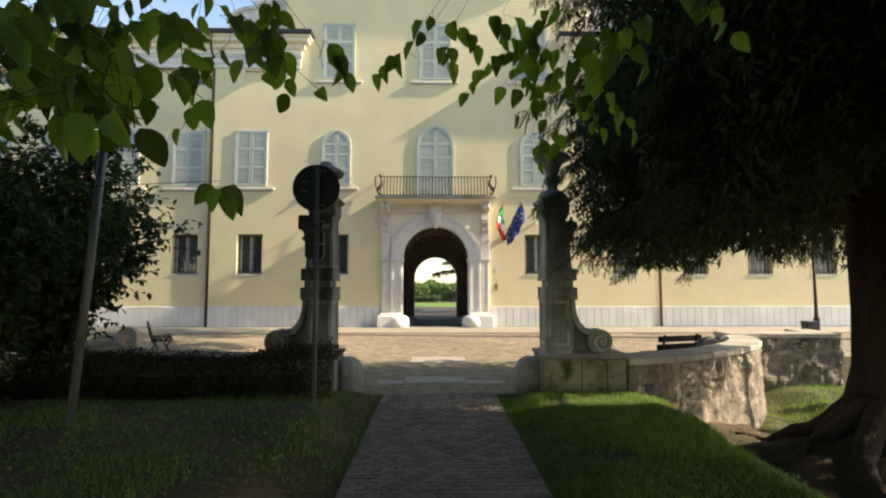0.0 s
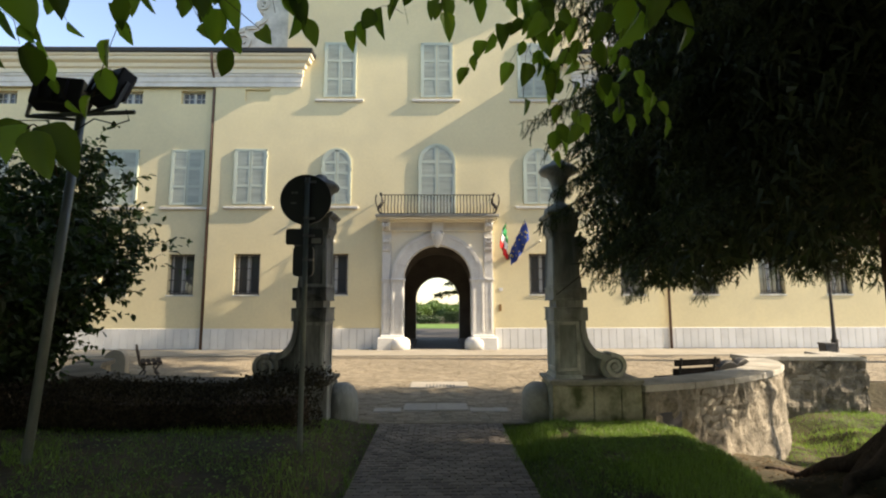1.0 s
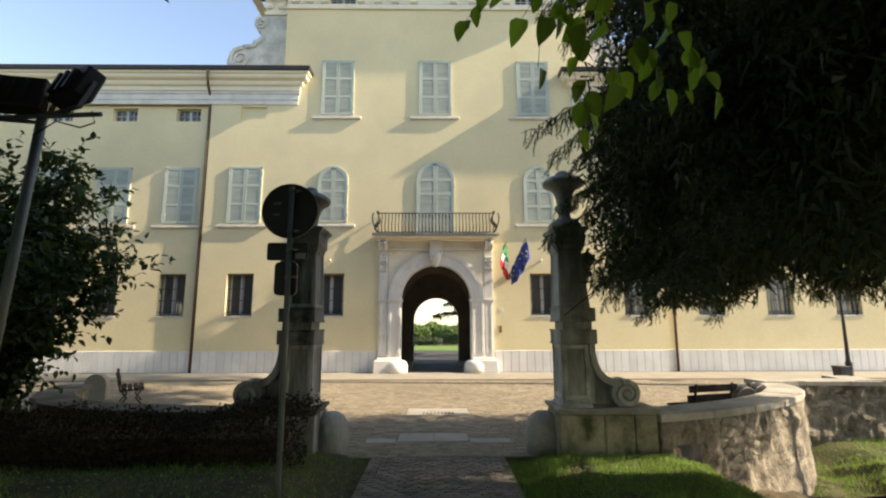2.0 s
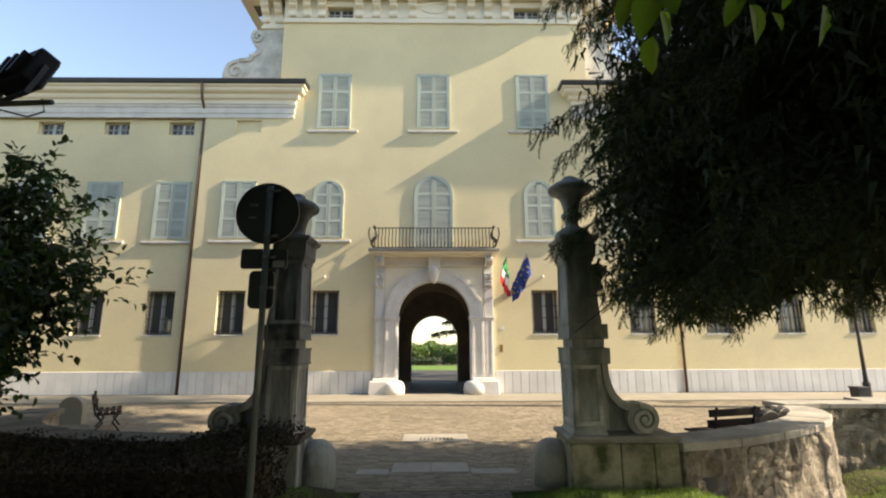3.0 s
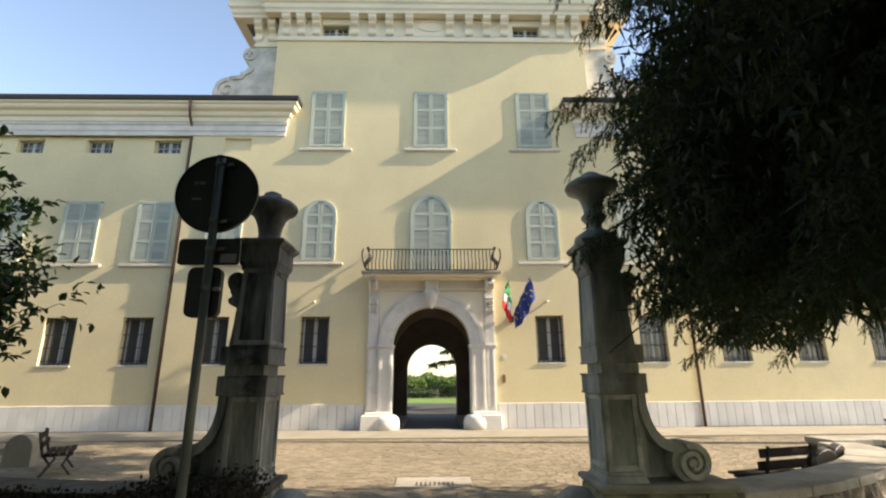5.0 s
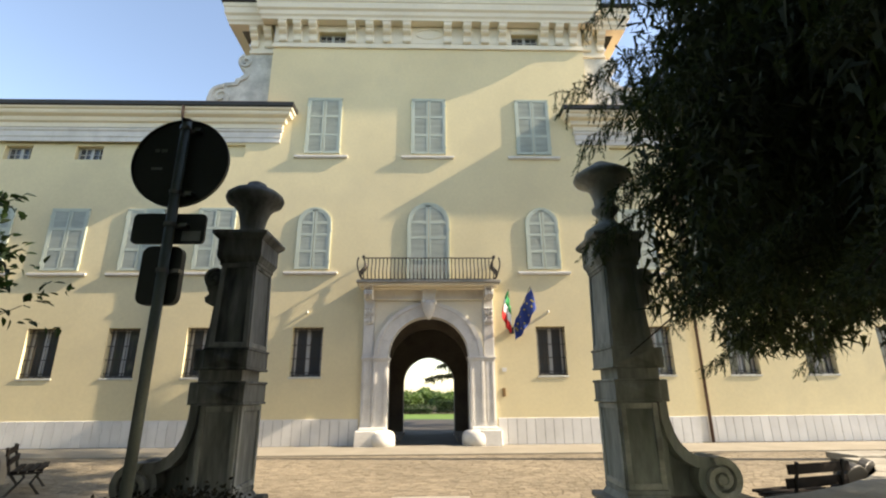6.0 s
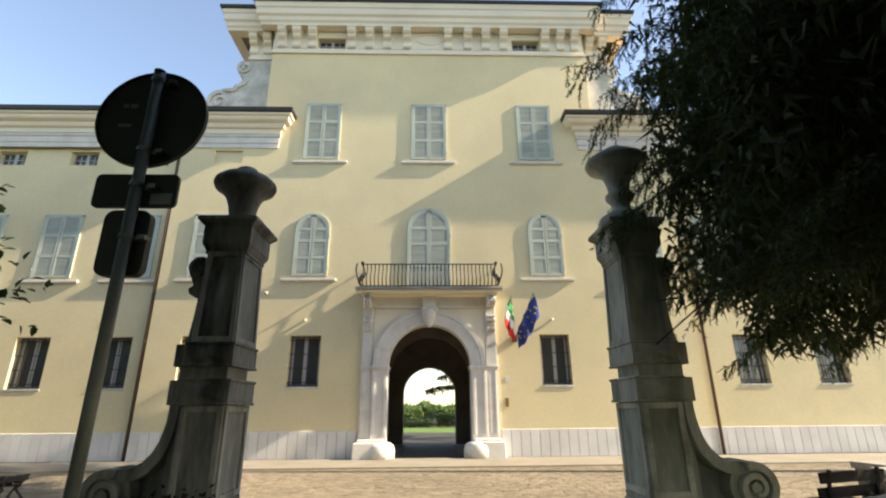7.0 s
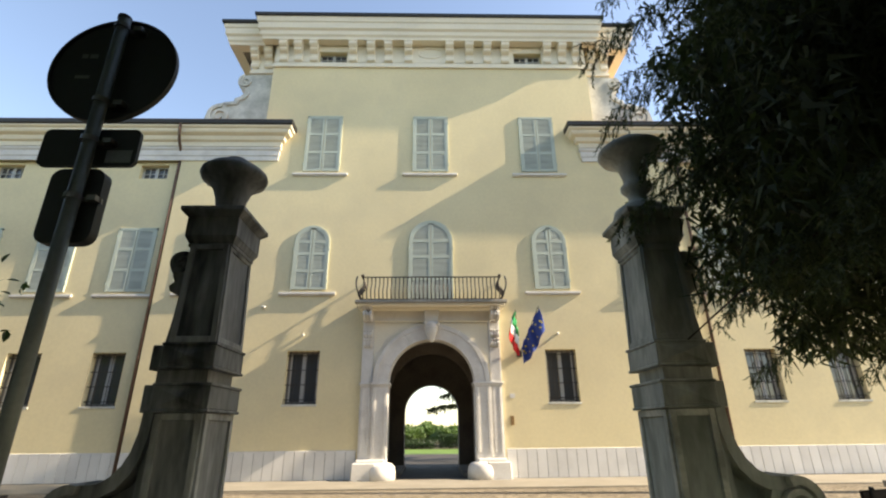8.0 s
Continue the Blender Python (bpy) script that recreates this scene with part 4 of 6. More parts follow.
    i_, o_ = spiral(ex, ez, 0.095, 0.02, 1.2, -sx * 1.6, 0.042, 30)
    ear.ribbon_xz(i_, o_, y0 + 0.13, y0 + 0.17)
    part("ear", ear, mat, p, edge=0.008)
    gx = cx - sx * 0.43
    g_ = Shape().turned([(0.27, -0.15), (0.27, 0.30), (0.25, 0.44), (0.19, 0.55), (0.10, 0.605), (0.0, 0.62)], gx, 8.88, 26)
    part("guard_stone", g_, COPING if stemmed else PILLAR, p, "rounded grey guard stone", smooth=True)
    return p


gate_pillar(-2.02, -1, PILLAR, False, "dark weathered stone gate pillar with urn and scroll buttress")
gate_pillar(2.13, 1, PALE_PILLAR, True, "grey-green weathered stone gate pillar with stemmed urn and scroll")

# ---- curved forecourt walls ----
def offset_line(pts, d):
    out = []
    for i, p in enumerate(pts):
        a, b = Vector(pts[max(i - 1, 0)]), Vector(pts[min(i + 1, len(pts) - 1)])
        t = (b - a).normalized()
        out.append((p[0] - t.y * d, p[1] + t.x * d))
    return out


def refine(pts, step):
    out = []
    for a, b in zip(pts, pts[1:]):
        n = max(1, int(math.dist(a, b) / step))
        out += [(a[0] + (b[0] - a[0]) * i / n, a[1] + (b[1] - a[1]) * i / n) for i in range(n)]
    return out + [pts[-1]]


def swept_wall(front, back, z0, z1, rows=1, rough=0.0, seed=0):
    """A wall along two lines; rough: how far the front face bulges."""
    s = Shape()
    n = len(front)
    vs, fs = [], []
    for r in range(rows + 1):
        z = z0 + (z1 - z0) * r / rows
        for i, (x, y) in enumerate(front):
            nv = Vector((back[i][0] - x, back[i][1] - y)).normalized()
            k = rough * noise.noise((x * 2.3 + seed, y * 2.3, z * 2.6)) + rough * 0.6 * noise.noise((x * 6.1, y * 6.1 + seed, z * 6.7))
            k -= 0.08 * (1 - r / rows) * (rough > 0)
            vs.append((x + nv.x * k, y + nv.y * k, z))
    k0 = len(vs)
    vs += [(x, y, z1) for x, y in back] + [(x, y, z0) for x, y in back]
    for r in range(rows):
        fs += [(r * n + i, r * n + i + 1, (r + 1) * n + i + 1, (r + 1) * n + i) for i in range(n - 1)]
    top = rows * n
    fs += [(top + i, top + i + 1, k0 + i + 1, k0 + i) for i in range(n - 1)]
    fs += [(k0 + i, k0 + i + 1, k0 + n + i + 1, k0 + n + i) for i in range(n - 1)]
    fs.append(tuple([r * n for r in range(rows + 1)] + [k0, k0 + n]))
    fs.append(tuple([r * n + n - 1 for r in range(rows + 1)][::-1] + [k0 + 2 * n - 1, k0 + n - 1]))
    return s.add(vs, fs)


CURVE = [(3.28, 8.36), (3.9, 8.55), (4.6, 8.82), (5.4, 9.25), (6.2, 9.78), (6.85, 10.34), (7.32, 10.9), (7.62, 11.5), (7.72, 12.1)]
STRAIGHT = [(7.55, 12.42), (8.4, 12.5), (9.5, 12.45), (10.4, 12.35), (10.5, 13.6)]


def stone_blob(seed):
    """A rough flattened stone of about unit size."""
    rng = np.random.RandomState(seed)
    s = Shape()
    n = 7
    ring = [(math.cos(2 * math.pi * i / n) * (0.42 + 0.13 * rng.rand()), math.sin(2 * math.pi * i / n) * (0.40 + 0.14 * rng.rand())) for i in range(n)]
    s.add([(x, 0.25, z) for x, z in ring] + [(x * 0.92, -0.06 - 0.06 * rng.rand(), z * 0.92) for x, z in ring] + [(x * 0.45, -0.2 - 0.08 * rng.rand(), z * 0.45) for x, z in ring],
          [(i, (i + 1) % n, n + (i + 1) % n, n + i) for i in range(n)] + [(n + i, n + (i + 1) % n, 2 * n + (i + 1) % n, 2 * n + i) for i in range(n)] + [tuple(2 * n + i for i in range(n))])
    return s


BLOBS = [mesh_of("stone", stone_blob(i), RUBBLE_STONE) for i in range(8)]


def rubble_wall(line, label, z0, z1, flip=1, stones=0, seed=1, lift=0.0, coping=COPING):
    front = refine(line, 0.09)
    back = offset_line(front, 0.52 * flip)
    w = single("stone_wall", swept_wall(front, back, z0, z1, 20, 0.075, seed), RUBBLE, label, "wall", "structure")
    cf, cb = offset_line(front, -0.05 * flip), offset_line(front, 0.60 * flip)
    cut = list(range(0, len(front) - 1, 11)) + [len(front) - 1]
    for a, b in zip(cut, cut[1:]):
        f, g = cf[a:b + 1], cb[a:b + 1]
        f[0], g[0] = tuple(Vector(f[0]).lerp(Vector(f[1]), 0.04)), tuple(Vector(g[0]).lerp(Vector(g[1]), 0.04))
        dz = random.uniform(-0.008, 0.008)
        part("coping_stone", swept_wall(f, g, z1 + 0.002, z1 + 0.105 + dz + lift), coping, w, edge=0.015)
    rng = random.Random(seed)
    for i in range(stones):
        q = rng.randrange(1, len(front) - 1)
        (x, y), t = front[q], (Vector(front[q + 1]) - Vector(front[q - 1])).normalized()
        o = new("stone", BLOBS[rng.randrange(8)])
        o.parent = w
        sc = rng.uniform(0.09, 0.22)
        z = rng.uniform(z0 + 0.1, z1 - 0.06)
        o.matrix_basis = Matrix.Translation((x, y, z)) @ pose(0, 0, 0, 0, rng.uniform(-25, 25), math.degrees(math.atan2(t.y, t.x)) + (0 if flip > 0 else 180)) @ Matrix.Diagonal((sc * 1.7, sc * 0.26, sc * 0.7, 1))
    return w


rubble_wall(CURVE, "curved rubble wall with pale rounded coping", -1.3, 0.53, 1, 280, 3)
rubble_wall(STRAIGHT, "old rubble ditch wall with flat coping", -1.3, 0.53, 1, 200, 5)
LEFT = [(-3.10, 8.66), (-4.0, 8.78), (-5.0, 8.98), (-5.9, 9.22), (-6.7, 9.66), (-7.4, 10.34), (-7.95, 11.2), (-8.3, 12.2)]
rubble_wall(LEFT, "curved rubble wall half hidden by the hedge", -0.3, 0.53, -1, 40, 7, coping=SHADED_COPING)
# no real hole: a black box paints the darkness inside the drain
drain = Shape().box(-0.28, 0.28, -0.03, 0.12, -0.42, 0.19, pose(3.70, 8.50, 0, 0, 0, 17))
single("drain_opening", drain, BLACK_PLASTIC_AND_HOLLOW, "black box standing in for the dark drain mouth at the wall foot", "drain", "structure", edge=0.01)

# ---- road sign seen from behind ----
sgn = thing("road_sign", (-1.55, 6.25, 0.30), "dark back of a round road sign on a pole", "road sign")
part("pole", Shape().tube([(-1.55, 6.25, 0.05), (-1.553, 6.25, 3.455)], 0.030, 16), POLE, sgn, smooth=True)
part("pole_cap", Shape().turned([(0.032, 3.445), (0.032, 3.465), (0.0, 3.468)], -1.555, 6.25, 16), BLACK_PLASTIC_AND_HOLLOW, sgn)
disc = Shape()
nn = 48
for r0, ya, yb in ((0.308, 6.315, 6.322),):
    disc.slab_xz([(-1.585 + r0 * math.cos(2 * math.pi * i / nn), 3.188 + r0 * math.sin(2 * math.pi * i / nn)) for i in range(nn)], ya, yb)
rim_i = [(-1.585 + 0.299 * math.cos(2 * math.pi * i / nn), 3.188 + 0.299 * math.sin(2 * math.pi * i / nn)) for i in range(nn + 1)]
rim_o = [(-1.585 + 0.309 * math.cos(2 * math.pi * i / nn), 3.188 + 0.309 * math.sin(2 * math.pi * i / nn)) for i in range(nn + 1)]
disc.ribbon_xz(rim_i, rim_o, 6.298, 6.326)
dd = part("disc", disc, SIGN_BACK, sgn, "round dark grey sign back")
for x0, x1, z0, z1 in ((-1.735, -1.705, 3.225, 3.25), (-1.695, -1.655, 3.225, 3.25), (-1.74, -1.67, 3.10, 3.118)):
    part("faded_mark", Shape().box(x0 - 0.03, x1 - 0.03, 6.3135, 6.315, z0 + 0.038, z1 + 0.038), POLE, dd)


def plate(name, x0, x1, z0, z1, y, d, r=0.03):
    pts = []
    for cx_, cz_, a in ((x1 - r, z1 - r, 0), (x0 + r, z1 - r, 90), (x0 + r, z0 + r, 180), (x1 - r, z0 + r, 270)):
        pts += arc(cx_, cz_, r, a, a + 90, 4)
    return part(name, Shape().slab_xz(pts, y, y + d), SIGN_BACK, sgn)


pl = plate("plate", -1.81, -1.365, 2.635, 2.83, 6.30, 0.02)
part("sticker", Shape().box(-1.50, -1.385, 6.297, 6.2995, 2.65, 2.715), STEEL, pl, "small pale sticker")
plate("lower_plate", -1.715, -1.475, 2.255, 2.615, 6.295, 0.05, 0.05)
for z in (3.40, 2.95, 2.74, 2.45):
    c = Shape().turned([(0.0355, z - 0.012), (0.0355, z + 0.012)], -1.555, 6.25, 16)
    c.box(-1.50, -1.46, 6.25, 6.29, z - 0.012, z + 0.012).box(-1.535, -1.46, 6.275, 6.30, z - 0.012, z + 0.012)
    part("clamp", c, STEEL, sgn)

# ---- floodlight post ----
fl = thing("floodlight_post", (-4.17, 5.7, 0.35), "leaning grey metal post carrying two black floodlights", "floodlight")
part("post", Shape().tube([(-4.185, 5.7, 0.1), (-3.915, 5.7, 4.03)], 0.045, 14), POLE, fl, smooth=True)
part("crossbar", Shape().tube([(-4.42, 5.68, 3.985), (-3.32, 5.68, 4.03)], 0.025, 10), POLE, fl, smooth=True)
for cx, cz, yaw, tilt in ((-4.18, 4.23, 12, 14), (-3.62, 4.31, -24, 20)):
    m = pose(cx, 5.72, cz, -tilt, 0, yaw)
    s = Shape().box(-0.24, 0.24, -0.10, 0.08, -0.17, 0.19, m, 0.0)
    head = part("lamp_head", s, BLACK_PLASTIC_AND_HOLLOW, fl, edge=0.02)
    for fx in (-0.15, -0.03, 0.09):
        part("cooling_fin", Shape().box(fx - 0.02, fx + 0.02, -0.15, -0.10, -0.13, 0.13, m), BLACK_PLASTIC_AND_HOLLOW, head)
    part("lens", Shape().box(-0.21, 0.21, 0.08, 0.088, -0.14, 0.16, m), BLACK_PLASTIC_AND_HOLLOW, head)
    part("yoke", Shape().box(-0.27, -0.25, -0.02, 0.02, -0.28, 0.04, m).box(0.25, 0.27, -0.02, 0.02, -0.28, 0.04, m).box(-0.27, 0.27, -0.02, 0.02, -0.30, -0.28, m), STEEL, fl)
part("cable", Shape().tube([(-3.40, 5.66, 4.05), (-3.36, 5.66, 3.93), (-3.50, 5.66, 3.88), (-3.75, 5.67, 3.95), (-3.95, 5.66, 3.80)], 0.008, 6), BLACK_PLASTIC_AND_HOLLOW, fl, smooth=True)


# ---- benches ----
def bench(at, turn, length, label, size=1.0):
    """A slatted park bench on two cast frames; its front looks along its own -y."""
    b = thing("bench", at, label, "bench", "benches on the forecourt")
    b.rotation_euler = (0, 0, radians(turn))
    b.scale = (size, size, size)
    for i in range(4):
        y = -0.26 + 0.125 * i
        part("seat_slat", Shape().box(-length / 2, length / 2, y, y + 0.10, 0.42 + 0.01 * abs(i - 2), 0.455 + 0.01 * abs(i - 2)), WOOD, b, edge=0.008, local=True)
    for i in range(2):
        z = 0.56 + 0.17 * i
        part("back_slat", Shape().box(-length / 2, length / 2, 0.255 + 0.05 * i, 0.29 + 0.05 * i, z, z + 0.12), WOOD, b, edge=0.008, local=True)
    for sx in (-1, 1):
        x = sx * (length / 2 - 0.14)
        f = Shape()
        f.box(x - 0.03, x + 0.03, -0.26, 0.26, 0.385, 0.42)
        f.tube([(x, 0.24, 0.40), (x, 0.29, 0.60), (x, 0.35, 0.88)], 0.026, 6)
        f.tube([(x, 0.22, 0.40), (x, 0.10, 0.22), (x, 0.26, 0.0)], 0.026, 6)
        f.tube([(x, -0.20, 0.40), (x, -0.10, 0.22), (x, -0.26, 0.0)], 0.026, 6)
        part("frame", f, IRON, b, local=True)
    return b


bench((5.03, 10.44, -0.012), 197, 1.12, "dark slatted wooden bench behind the curved wall")
bench((-7.66, 13.7, -0.012), 122, 1.3, "dark slatted wooden bench near the stone slab", 0.97)

# round stones by the wall
for (x, y, r, tilt, yaw) in ((5.98, 10.78, 0.40, 20, 205), (6.55, 11.22, 0.40, 20, 215)):
    m = pose(x, y, 0.37, 90 - tilt, 0, yaw)
    s = Shape().turned([(r * 0.2, -0.06), (r, -0.06), (r, 0.06), (r * 0.2, 0.06)], 0, 0, 24, m)
    single("millstone", s, GUTTER, "dark round millstone leaning behind the wall", "millstone", edge=0.015, group="stones by the wall")
up_stone = Shape().slab_xz([(-9.32, -0.02), (-8.70, -0.02), (-8.70, 0.32)] + arc(-9.01, 0.36, 0.31, 0, 180, 12) + [(-9.32, 0.32)], 14.3, 14.5)
single("marker_stone", up_stone, KERB, "pale round-topped stone slab standing beside the bench", "stone", edge=0.02)

# ---- lamp post and bin ----
lp = thing("street_lamp", (14.1, 17.7, 0.0), "dark cast-iron lamp post with a stepped foot", "street lamp")
part("column", Shape().turned([(0.17, -0.012), (0.17, 0.10), (0.12, 0.16), (0.10, 0.55), (0.12, 0.60), (0.075, 0.70), (0.06, 1.0), (0.05, 2.0), (0.04, 3.5), (0.03, 3.6)], 14.1, 17.7, 14), IRON, lp, smooth=True)
part("lantern", Shape().turned([(0.05, 3.6), (0.12, 3.65), (0.19, 4.05), (0.21, 4.07), (0.05, 4.25), (0.0, 4.28)], 14.1, 17.7, 8), IRON, lp)
bn = Shape().box(13.44, 13.80, 17.3, 17.64, -0.012, 0.50, foot=0.02).box(13.42, 13.82, 17.28, 17.66, 0.50, 0.55)
single("litter_bin", bn, BLACK_PLASTIC_AND_HOLLOW, "dark square litter bin beside the lamp post", "bin", edge=0.015)


# ---- flags ----
def flag_thing(base, tip, hoist, drop, lean, wide, bands, label, star=False):
    """A limp flag: its hoist runs down the staff from the tip, the cloth hangs below in folds."""
    f = thing("flag", base, label, "flag", "flags by the portal")
    part("staff", Shape().tube([base, tip], [0.017, 0.012], 8), WOOD, f, smooth=True)
    t, b = Vector(tip), Vector(base)
    n, rows, k = 26, 15, len(bands)

    def cloth_point(u, v):
        p = t.lerp(b, 0.03 + hoist * u)
        x = p.x + (u - 0.5) * (0.10 * v + wide * min(1.0, 0.25 + 2.5 * v)) * (1 if t.x > b.x else -1) * -1 + lean * v + 0.035 * math.sin(u * 17 + 2 * v)
        return (x, p.y - 0.02 + 0.055 * math.cos(u * 15 + v) * (0.35 + v), p.z - drop * v * (0.82 + 0.18 * math.sin(u * 3.0)))

    for q, mat in enumerate(bands):
        s = Shape()
        r0, r1 = q * rows // k, (q + 1) * rows // k
        m = r1 - r0 + 1
        vs = [cloth_point(i / n, r / rows) for i in range(n + 1) for r in range(r0, r1 + 1)]
        s.add(vs, [(i * m + r, i * m + r + 1, (i + 1) * m + r + 1, (i + 1) * m + r) for i in range(n) for r in range(m - 1)])
        cl = part("cloth", s, mat, f, smooth=True)
        mod = cl.modifiers.new("thickness", "SOLIDIFY")
        mod.thickness = 0.004
    if star:
        for i in range(12):
            a = 2 * math.pi * i / 12
            px, py, pz = cloth_point(0.5 + 0.42 * math.sin(a), 0.52 + 0.26 * math.cos(a))
            pts = [(px + (0.045 if j % 2 == 0 else 0.018) * math.sin(math.pi * j / 5), pz + (0.045 if j % 2 == 0 else 0.018) * math.cos(math.pi * j / 5)) for j in range(10)]
            part("star", Shape().slab_xz(pts, py - 0.03, py - 0.012), YELLOW, f)
    return f


flag_thing((2.98, 20.93, 3.95), (2.86, 20.30, 5.30), 0.50, 0.95, -0.14, 0.22, (GREEN, WHITECLOTH, RED), "tricolour flag in green, white and red hanging limp")
flag_thing((3.05, 20.93, 3.95), (3.66, 20.30, 5.42), 0.72, 0.95, 0.02, 0.16, (BLUE,), "blue flag with a ring of golden stars hanging limp", True)
single("flag_bracket", Shape().box(2.93, 3.10, 20.88, YF, 3.80, 4.02), BLACK_PLASTIC_AND_HOLLOW, "black bracket fixed on the yellow wall", "bracket", edge=0.01)
for x in (-4.42, 4.42):
    single("wall_sensor", Shape().turned([(0.0, 4.55), (0.03, 4.56), (0.04, 4.60), (0.03, 4.64), (0.0, 4.65)], x, YF - 0.035, 10), WHITECLOTH, "small white sensor on the wall above a window", "sensor", smooth=True, group="wall sensors")
single("wall_camera", Shape().box(-5.95, -5.83, 20.90, YF, 5.55, 5.63), SLAB, "small white box camera on the yellow wall", "camera", edge=0.02)
single("bell_panel", Shape().box(2.60, 2.71, 20.95, YF, 1.62, 1.90), BRASS, "brown brass bell panel beside the portal", "bell", edge=0.01)
single("wall_plate", Shape().box(2.62, 2.78, 20.985, YF, 2.46, 2.60), SLAB, "small blank grey plate beside the portal", "plate", edge=0.004)

# ---- stone thresholds and drain grate in the paving ----
for x0, x1 in ((-0.60, 0.0), (0.01, 0.60)):
    single("threshold_slab", Shape().box(x0 - 0.02, x1 - 0.02, 9.55, 10.15, -0.05, 0.012), PALE_SLAB, "pale stone slab set across the path", "slab", "structure", edge=0.008)
for x0, x1 in ((-1.15, -0.66), (0.60, 1.30)):
    single("threshold_slab", Shape().box(x0, x1, 9.45, 9.75, -0.05, 0.010), PALE_SLAB, "worn pale stone slab beside the gate", "slab", "structure", edge=0.008)
gr = thing("drain_cover", (0.05, 12.3, 0.0), "pale stone drain cover with a row of slots", "drain cover")
part("slab", Shape().box(-0.63, 0.74, 11.9, 12.75, -0.05, 0.012), PALE_SLAB, gr, edge=0.01)
# black strips on the slab imitate the shade inside the slots
for i in range(9):
    x = -0.26 + 0.08 * i
    part("slot", Shape().box(x, x + 0.03, 12.0, 12.30, 0.0125, 0.015), BLACK_PLASTIC_AND_HOLLOW, gr)

# ---- foliage ----
def unit(a):
    return a / np.maximum(np.linalg.norm(a, axis=1, keepdims=True), 1e-9)


def leaf_mesh(name, pos, along, normal, size, mat, k=2, width=0.62, fold=0.25, droop=0.25, uneven=0.0):
    """Many leaves as one mesh: each two halves folded on the midrib, k points down either side."""
    n = len(pos)
    along = unit(along)
    side = unit(np.cross(along, normal))
    nor = np.cross(side, along)
    ts = (np.arange(k) + 1) / (k + 1)
    ws = np.sin(np.pi * ts ** 0.8) ** 0.8 * width / 2
    size = size[:, None]
    rows = [pos]
    rng = np.random.RandomState(n)
    curl = 1 + uneven * 3.0 * rng.normal(size=(n, 1))
    bend = uneven * 1.2 * rng.normal(size=(n, 1))

    def mid(t):
        return along * t - nor * droop * curl * t * t + side * bend * t * (1 - t)

    def rim(t, w, e):
        """A point of the margin: toothed and waved where the leaf is uneven."""
        ww = w * (1 + uneven * rng.uniform(-1.0, 1.0, (n, 1)))
        wave = uneven * 0.55 * w * 2 * rng.normal(size=(n, 1))
        return pos + size * (mid(t) + e * side * ww + nor * (ww * fold * curl + wave) + along * uneven * 0.12 * rng.uniform(-1, 1, (n, 1)))

    for t, w in zip(ts, ws):
        rows.append(rim(t, w, 1))
    rows.append(pos + size * mid(1.0))
    for t, w in zip(ts[::-1], ws[::-1]):
        rows.append(rim(t, w, -1))
    m = 2 * k + 2
    verts = np.stack(rows, 1).reshape(-1, 3)
    base = (np.arange(n) * m)[:, None]
    left = base + np.arange(0, k + 2)
    right = base + np.array([0] + list(range(k + 1, 2 * k + 2)))
    return raw_mesh(name, verts, np.concatenate([left, right]), mat)


def stuff_part(name, me, parent, label="", smooth=False):
    if smooth:
        me.polygons.foreach_set("use_smooth", [True] * len(me.polygons))
    ob = new(name, me)
    ob.parent = parent
    ob.location = -origin(parent)
    return tagged(ob, label, kind="stuff")


